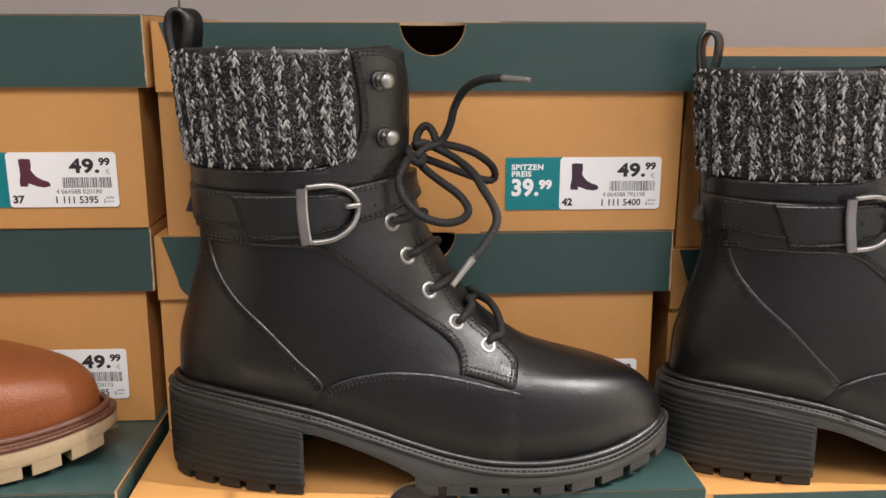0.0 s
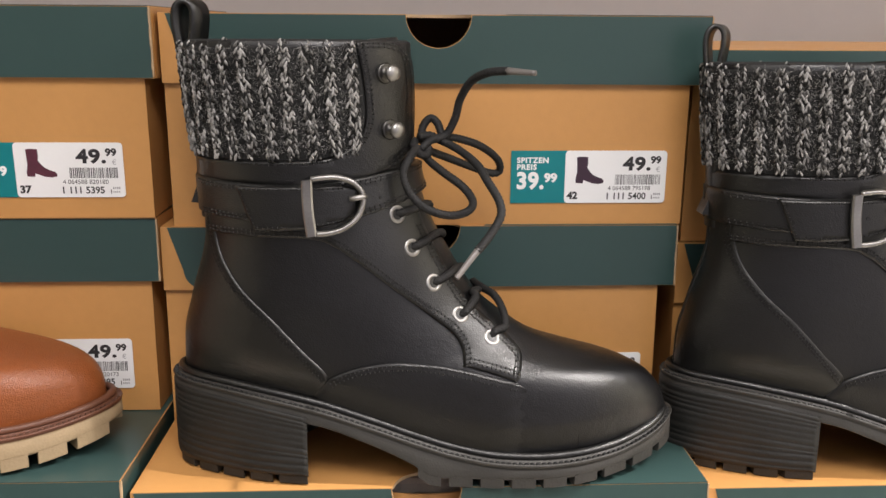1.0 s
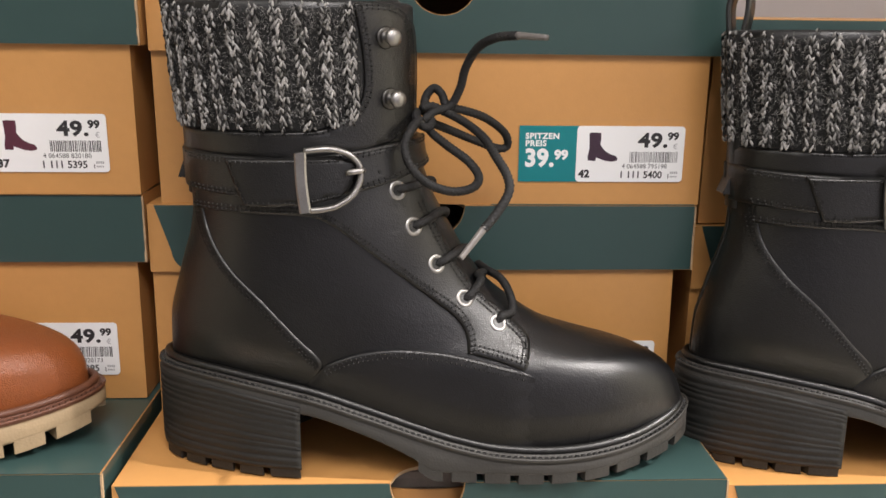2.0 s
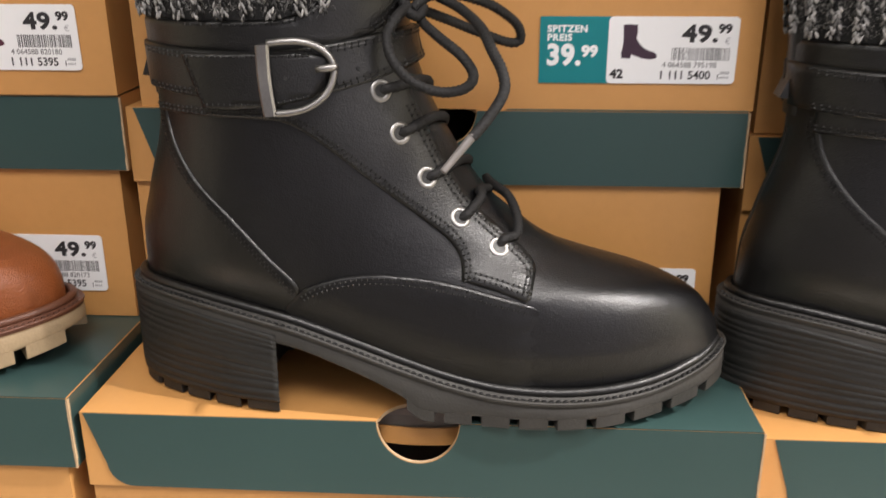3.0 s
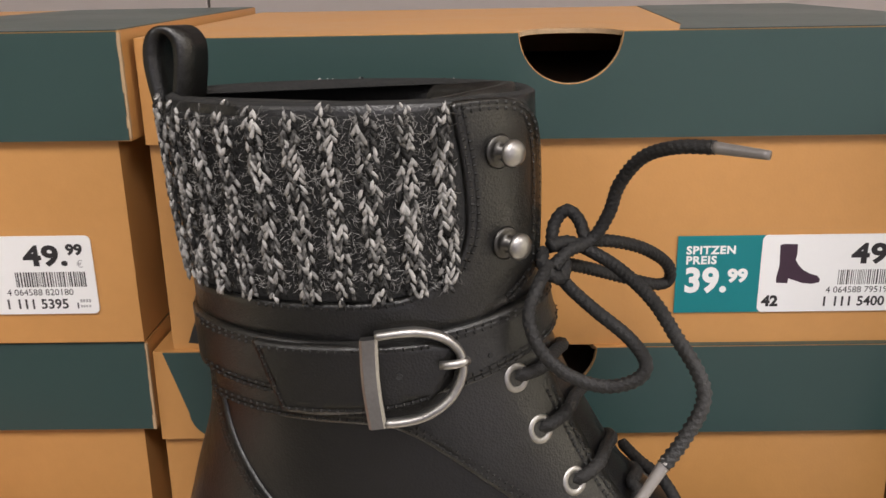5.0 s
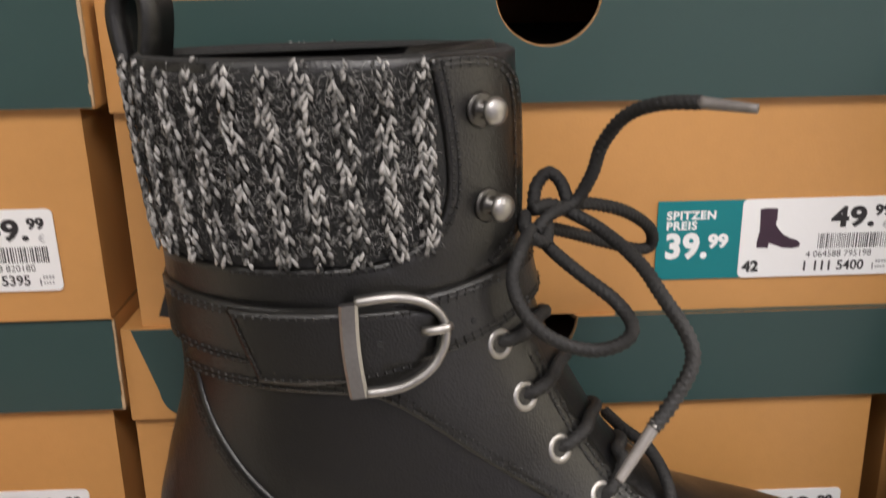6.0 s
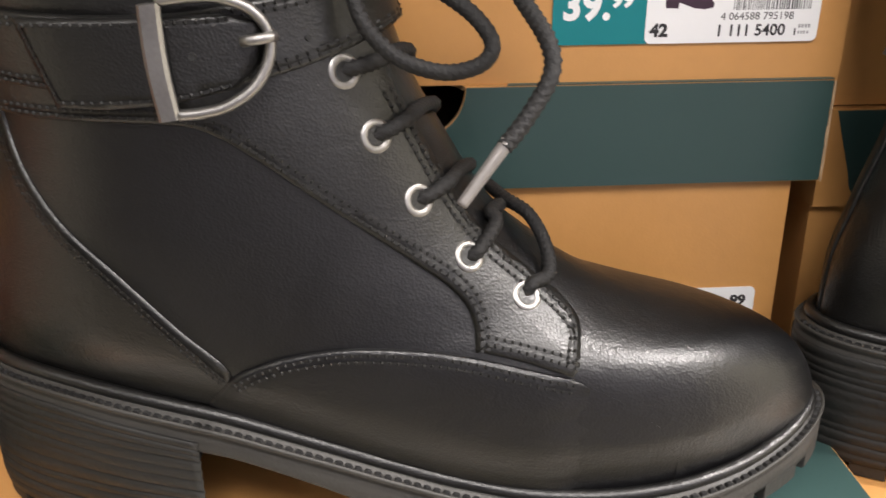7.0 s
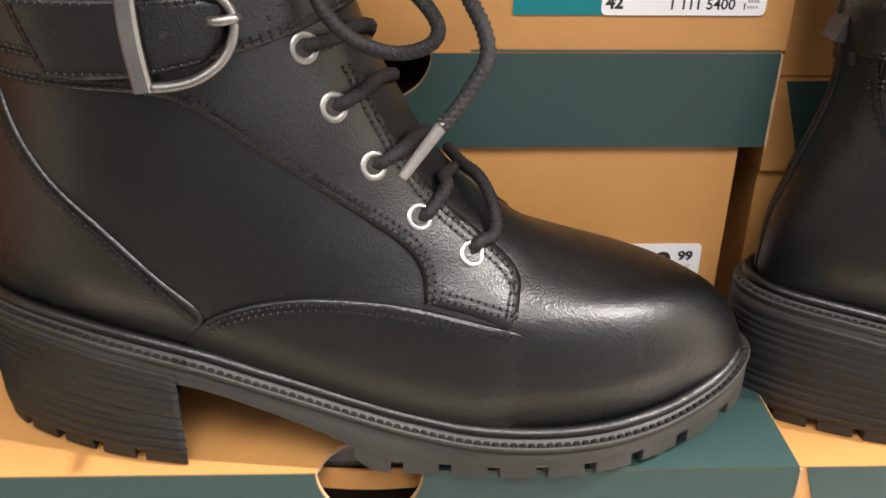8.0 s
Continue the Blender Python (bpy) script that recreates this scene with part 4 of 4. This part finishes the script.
    # strap end through the buckle
    fl = [(0.0495, 0.1615), (0.0600, 0.1615), (0.0850, 0.1618), (0.1000, 0.1622), (0.1070, 0.1605), (0.1100, 0.1570), (0.1080, 0.1490), (0.1020, 0.1435), (0.0850, 0.1400), (0.0700, 0.1388), (0.0580, 0.1390), (0.0535, 0.1500)]
    part("strap_end", patch(L, smooth_corner(fl), 0.0056, -1, smooth=False, base=0.0030), BLACK_SOFT, boot, "pointed strap end", True)
    for q in ([(0.0520, 0.1598), (0.0850, 0.1602), (0.1010, 0.1606)], [(0.0520, 0.1598), (0.0592, 0.1408)], [(0.0592, 0.1408), (0.0850, 0.1418), (0.1010, 0.1448)]):
        stitches(seam, surf_line(L, q, 0.0057))
    # another black disc, painting the dark of the strap end's hole
    for x, z in ((0.0925, 0.1520),):
        bm = bmesh.new()
        lathe(bm, face_matrix(L.at(L.phi(x, z), z, 0.0060, -1), L.normal(L.phi(x, z), z, -1)), [(0.0011, -0.0006), (0.0010, 0.0001), (0.0001, 0.0001)], 12)
        part("hole_shade_disc", bm, LINING, boot)
    tagged(part("stitching", finish(seam), THREAD_AND_SHADE, boot), kind="stuff")
    # buckle
    bk = new("buckle")
    bk.parent = boot
    tagged(bk, "brushed nickel D-shaped buckle")

    def bpos(x, z, o):
        return L.at(L.phi(x, z), z, o, -1)

    bm = bmesh.new()
    dl = [(0.0862, 0.1660), (0.0930, 0.1668), (0.0990, 0.1664), (0.1052, 0.1632), (0.1090, 0.1575), (0.1093, 0.1510), (0.1063, 0.1445), (0.1005, 0.1402), (0.0945, 0.1386), (0.0885, 0.1382)]
    tube(bm, [bpos(p.x, p.y, 0.0074) for p in smooth_line([(p[0], p[1], 0) for p in dl], 0.0012)], 0.0020, 10, flat=0.75)
    part("buckle_frame", finish(bm), STEEL, bk, smooth=True)
    bm = bmesh.new()
    top, bot = (0.0846, 0.1655), (0.0868, 0.1372)
    n = 12
    cols = []
    for i in range(n + 1):
        u = i / n
        x, z = top[0] + (bot[0] - top[0]) * u - 0.0007 * math.sin(math.pi * u), top[1] + (bot[1] - top[1]) * u
        o = 0.0088
        sec = [(-0.0023, -0.0022), (-0.0025, 0.0), (-0.0017, 0.0008), (0.0017, 0.0008), (0.0025, 0.0), (0.0023, -0.0022)]
        cols.append([bm.verts.new(bpos(x + a, z + a * 0.12, o + b)) for a, b in sec])
    for A, B in zip(cols, cols[1:]):
        for k in range(6):
            bm.faces.new((A[k], A[(k + 1) % 6], B[(k + 1) % 6], B[k]))
    bm.faces.new(cols[0])
    bm.faces.new(cols[-1][::-1])
    part("buckle_bar", finish(bm), STEEL, bk)
    bm = bmesh.new()
    tube(bm, [bpos(x, 0.1555 + (x - 0.107) * 0.1, 0.0078 + 0.0016 * math.sin((x - 0.1038) * 400)) for x in (0.1035, 0.1053, 0.1072, 0.1090, 0.1106)], lambda u: 0.0014, 8)
    part("buckle_prong", finish(bm), STEEL, bk, smooth=True)
    # stay strip down the back and pull loop
    bm = bmesh.new()
    cols = []
    for z in np.linspace(0.140, 0.230, 30):
        x = L.back(z)
        cols.append([bm.verts.new((x + dx, y, z)) for y, dx in ((-0.0085, 0.0016), (-0.0082, 0.0000), (-0.004, -0.0022), (0.0, -0.0026), (0.004, -0.0022), (0.0082, 0.0000), (0.0085, 0.0016))])
    for A, B in zip(cols, cols[1:]):
        for k in range(6):
            bm.faces.new((A[k], A[k + 1], B[k + 1], B[k]))
    part("back_stay", finish(bm), BLACK_SOFT, boot, smooth=True)
    bm = bmesh.new()
    loop = smooth_line([(0.0178, 0, 0.2230), (0.0155, 0, 0.2350), (0.0148, 0, 0.2440), (0.0165, 0, 0.2500), (0.0205, 0, 0.2520), (0.0243, 0, 0.2485), (0.0245, 0, 0.2410), (0.0228, 0, 0.2300), (0.0215, 0, 0.2220)], 0.0015)
    cols = []
    for i, p in enumerate(loop):
        t = (loop[min(i + 1, len(loop) - 1)] - loop[max(i - 1, 0)]).normalized()
        nn = Vector((-t.z, 0, t.x))
        cols.append([bm.verts.new(p + nn * a + Vector((0.55 * y, 0.83 * y, 0))) for a, y in ((0.0011, -0.0055), (0.0011, 0.0055), (-0.0011, 0.0055), (-0.0011, -0.0055))])
    for A, B in zip(cols, cols[1:]):
        for k in range(4):
            bm.faces.new((A[k], A[(k + 1) % 4], B[(k + 1) % 4], B[k]))
    part("pull_loop", finish(bm), BLACK_SOFT, boot, "black leather pull loop", True)
    # side end of the strap keeper behind the heel
    bm = bmesh.new()
    plate(bm, [(0.0165, 0.1475), (0.0215, 0.1470), (0.0225, 0.1580), (0.0205, 0.1580)], (-0.006, 0.006), "y")
    part("strap_keeper", finish(bm), BLACK_SOFT, boot)
    # tongue, seen over the collar
    bm = bmesh.new()
    cols = []
    for i in range(15):
        u = i / 14
        y = -0.026 + 0.046 * u
        b = math.sin(math.pi * u)
        xx = 0.104 + 0.0235 * b
        zt = 0.2315 + 0.0028 * b
        cols.append([bm.verts.new(v) for v in ((xx, y, 0.19), (xx + 0.0015, y, zt - 0.003), (xx, y, zt), (xx - 0.003, y, zt), (xx - 0.0055, y, zt - 0.003), (xx - 0.0055, y, 0.19))])
    for A, B in zip(cols, cols[1:]):
        for k in range(5):
            bm.faces.new((A[k], A[k + 1], B[k + 1], B[k]))
    part("tongue", finish(bm), BLACK_SOFT, boot, "padded black tongue", True)
    # laces
    r = 0.00205
    def S(x, z, o):
        return tuple(L.at(L.phi(x, z), z, o, -1))

    for i, (x, z) in enumerate(EYES[:4]):
        dx, dz = ((0.0115, 0.0020), (0.0120, 0.0040), (0.0115, 0.0040), (0.0120, 0.0085))[i]
        xf = L.front(z + dz)
        a = [S(x, z, -0.001), S(x + 0.0022, z + 0.0006, 0.0028), S(x + 0.0065, z + dz * 0.6, 0.0042)]
        a += [(xf - 0.0010, -0.0125, z + dz + 0.0008), (xf + 0.0020, -0.0040, z + dz - 0.0004), (xf + 0.0016, 0.006, z + dz - 0.004), (xf - 0.002, 0.016, z + dz - 0.010)]
        la = bmesh.new()
        tube(la, smooth_line(a, 0.00055), r, 16, braid=0.06)
        part("lace_crossing", finish(la), LACE, boot, "", True)
    x, z = EYES[4]
    xf = L.front(0.0925)
    la = bmesh.new()
    tube(la, smooth_line([S(x, z, -0.001), S(x + 0.0015, z + 0.0020, 0.0030), (0.1855, -0.0195, 0.0825), (xf + 0.0095, -0.0110, 0.0890), (xf + 0.0050, -0.0030, 0.0955), (xf - 0.0015, 0.006, 0.0975), (xf - 0.006, 0.018, 0.098)], 0.00055), r, 16, braid=0.06)
    part("lace_crossing", finish(la), LACE, boot, "", True)
    bow = bmesh.new()
    paths = [
        # knot to the upper end
        [(0.1400, -0.0150, 0.1770), (0.1450, -0.0110, 0.1815), (0.1530, -0.0060, 0.1840), (0.1580, -0.0070, 0.1930), (0.1605, -0.0100, 0.2030), (0.1660, -0.0170, 0.2125), (0.1740, -0.0260, 0.2170), (0.1835, -0.0330, 0.2180)],
        # small loop above the knot
        [(0.1400, -0.0060, 0.1800), (0.1410, -0.0020, 0.1880), (0.1450, -0.0010, 0.1925), (0.1490, -0.0020, 0.1895), (0.1510, -0.0050, 0.1835)],
        # band over the knot
        [(0.1390, -0.0130, 0.1835), (0.1445, -0.0090, 0.1840), (0.1500, -0.0060, 0.1815)],
        # knot down to the lower end
        [(0.1500, -0.0060, 0.1815), (0.1600, -0.0130, 0.1770), (0.1690, -0.0280, 0.1710), (0.1740, -0.0400, 0.1640), (0.1790, -0.0500, 0.1560), (0.1795, -0.0540, 0.1490), (0.1740, -0.0575, 0.1400), (0.1682, -0.0605, 0.1333)],
        # far loop
        [(0.1410, -0.0080, 0.1770), (0.1520, 0.0020, 0.1720), (0.1660, 0.0120, 0.1655), (0.1790, 0.0190, 0.1605), (0.1840, 0.0205, 0.1620), (0.1820, 0.0170, 0.1690), (0.1720, 0.0080, 0.1770), (0.1600, 0.0010, 0.1815), (0.1500, -0.0050, 0.1830)],
        # near loop
        [(0.1385, -0.0160, 0.1785), (0.1345, -0.0260, 0.1740), (0.1318, -0.0310, 0.1665), (0.1350, -0.0345, 0.1575), (0.1430, -0.0360, 0.1500), (0.1540, -0.0370, 0.1465), (0.1635, -0.0360, 0.1480), (0.1668, -0.0350, 0.1530), (0.1620, -0.0320, 0.1600), (0.1520, -0.0240, 0.1665), (0.1440, -0.0150, 0.1720), (0.1400, -0.0090, 0.1775)],
        # knot
        [(0.1370, -0.0110, 0.1815), (0.1365, -0.0165, 0.1790), (0.1395, -0.0185, 0.1755), (0.1430, -0.0160, 0.1745), (0.1440, -0.0110, 0.1780)],
    ]
    for q in paths:
        tube(bow, smooth_line(q, 0.00055), r, 16, braid=0.06)
    bw = part("lace_bow", finish(bow), LACE, boot, "black lace bow with two loops", True)
    for a, b in (((0.1828, -0.0328, 0.2180), (0.1965, -0.0421, 0.2171)), ((0.1690, -0.0600, 0.1345), (0.1579, -0.0675, 0.1215))):
        bm = bmesh.new()
        tube(bm, smooth_line([a, b], 0.002), lambda u: 0.00185 - 0.0005 * u, 10)
        part("aglet", finish(bm), AGLET, bw, "grey plastic aglet", True)
    return boot


def smooth_corner(pts):
    """The outline with its edges cut into short steps, corners kept."""
    out = []
    for a, b in zip(pts, pts[1:] + pts[:1]):
        n = max(int(math.hypot(b[0] - a[0], b[1] - a[1]) / 0.0016), 1)
        out += [(a[0] + (b[0] - a[0]) * k / n, a[1] + (b[1] - a[1]) * k / n) for k in range(n)]
    return out


left_boot = black_boot(pose(-0.1948, -0.0435, 0.1250, 0, 0, -2.4), "black leather ankle boot, grey knit collar, buckled strap, on a box")
right_boot = copy_thing(left_boot, pose(0.0897, -0.0295, 0.1148, 0, 0, -2.4))
tagged(right_boot, "black leather ankle boot with knit collar beside its twin")

LOW = Last(
    back=[(0.0, 0.006), (0.05, 0.008), (0.09, 0.014), (0.13, 0.022), (0.17, 0.020)],
    front=[(0.0, 0.278), (0.026, 0.2805), (0.034, 0.2800), (0.042, 0.2775), (0.0485, 0.2720), (0.0535, 0.2620), (0.0575, 0.246), (0.0615, 0.226), (0.067, 0.206), (0.077, 0.188), (0.095, 0.170), (0.13, 0.152), (0.17, 0.142)],
    near=[(0.0, 0.0365), (0.09, 0.0405), (0.15, 0.045), (0.19, 0.050), (0.225, 0.052), (0.26, 0.0490), (0.29, 0.045)],
    far=[(0.0, 0.034), (0.09, 0.036), (0.19, 0.041), (0.29, 0.038)],
    welt=[(0.0, 0.0560), (0.05, 0.0540), (0.10, 0.0460), (0.15, 0.0310), (0.19, 0.0255), (0.24, 0.0255), (0.29, 0.0305)],
    floor=[(0.0, 0.041), (0.05, 0.039), (0.085, 0.0345), (0.110, 0.0262), (0.137, 0.0135), (0.147, 0.0075), (0.21, 0.0075), (0.25, 0.0095), (0.29, 0.0165)],
    length=0.289, top=0.165)
brown = thing("brown_shoe", pose(-0.5155, -0.043, 0.1330), "cognac brown leather shoe with cream lugged sole on a box", "shoe")
upper(LOW, brown, BROWN, lining=LINING, label="cognac brown grained leather upper")
sole(LOW, brown, CREAM_RUBBER, DARK_BROWN, BROWN_THREAD, lug=0.0068, label="cream lugged rubber sole under a brown welt", lower=True)
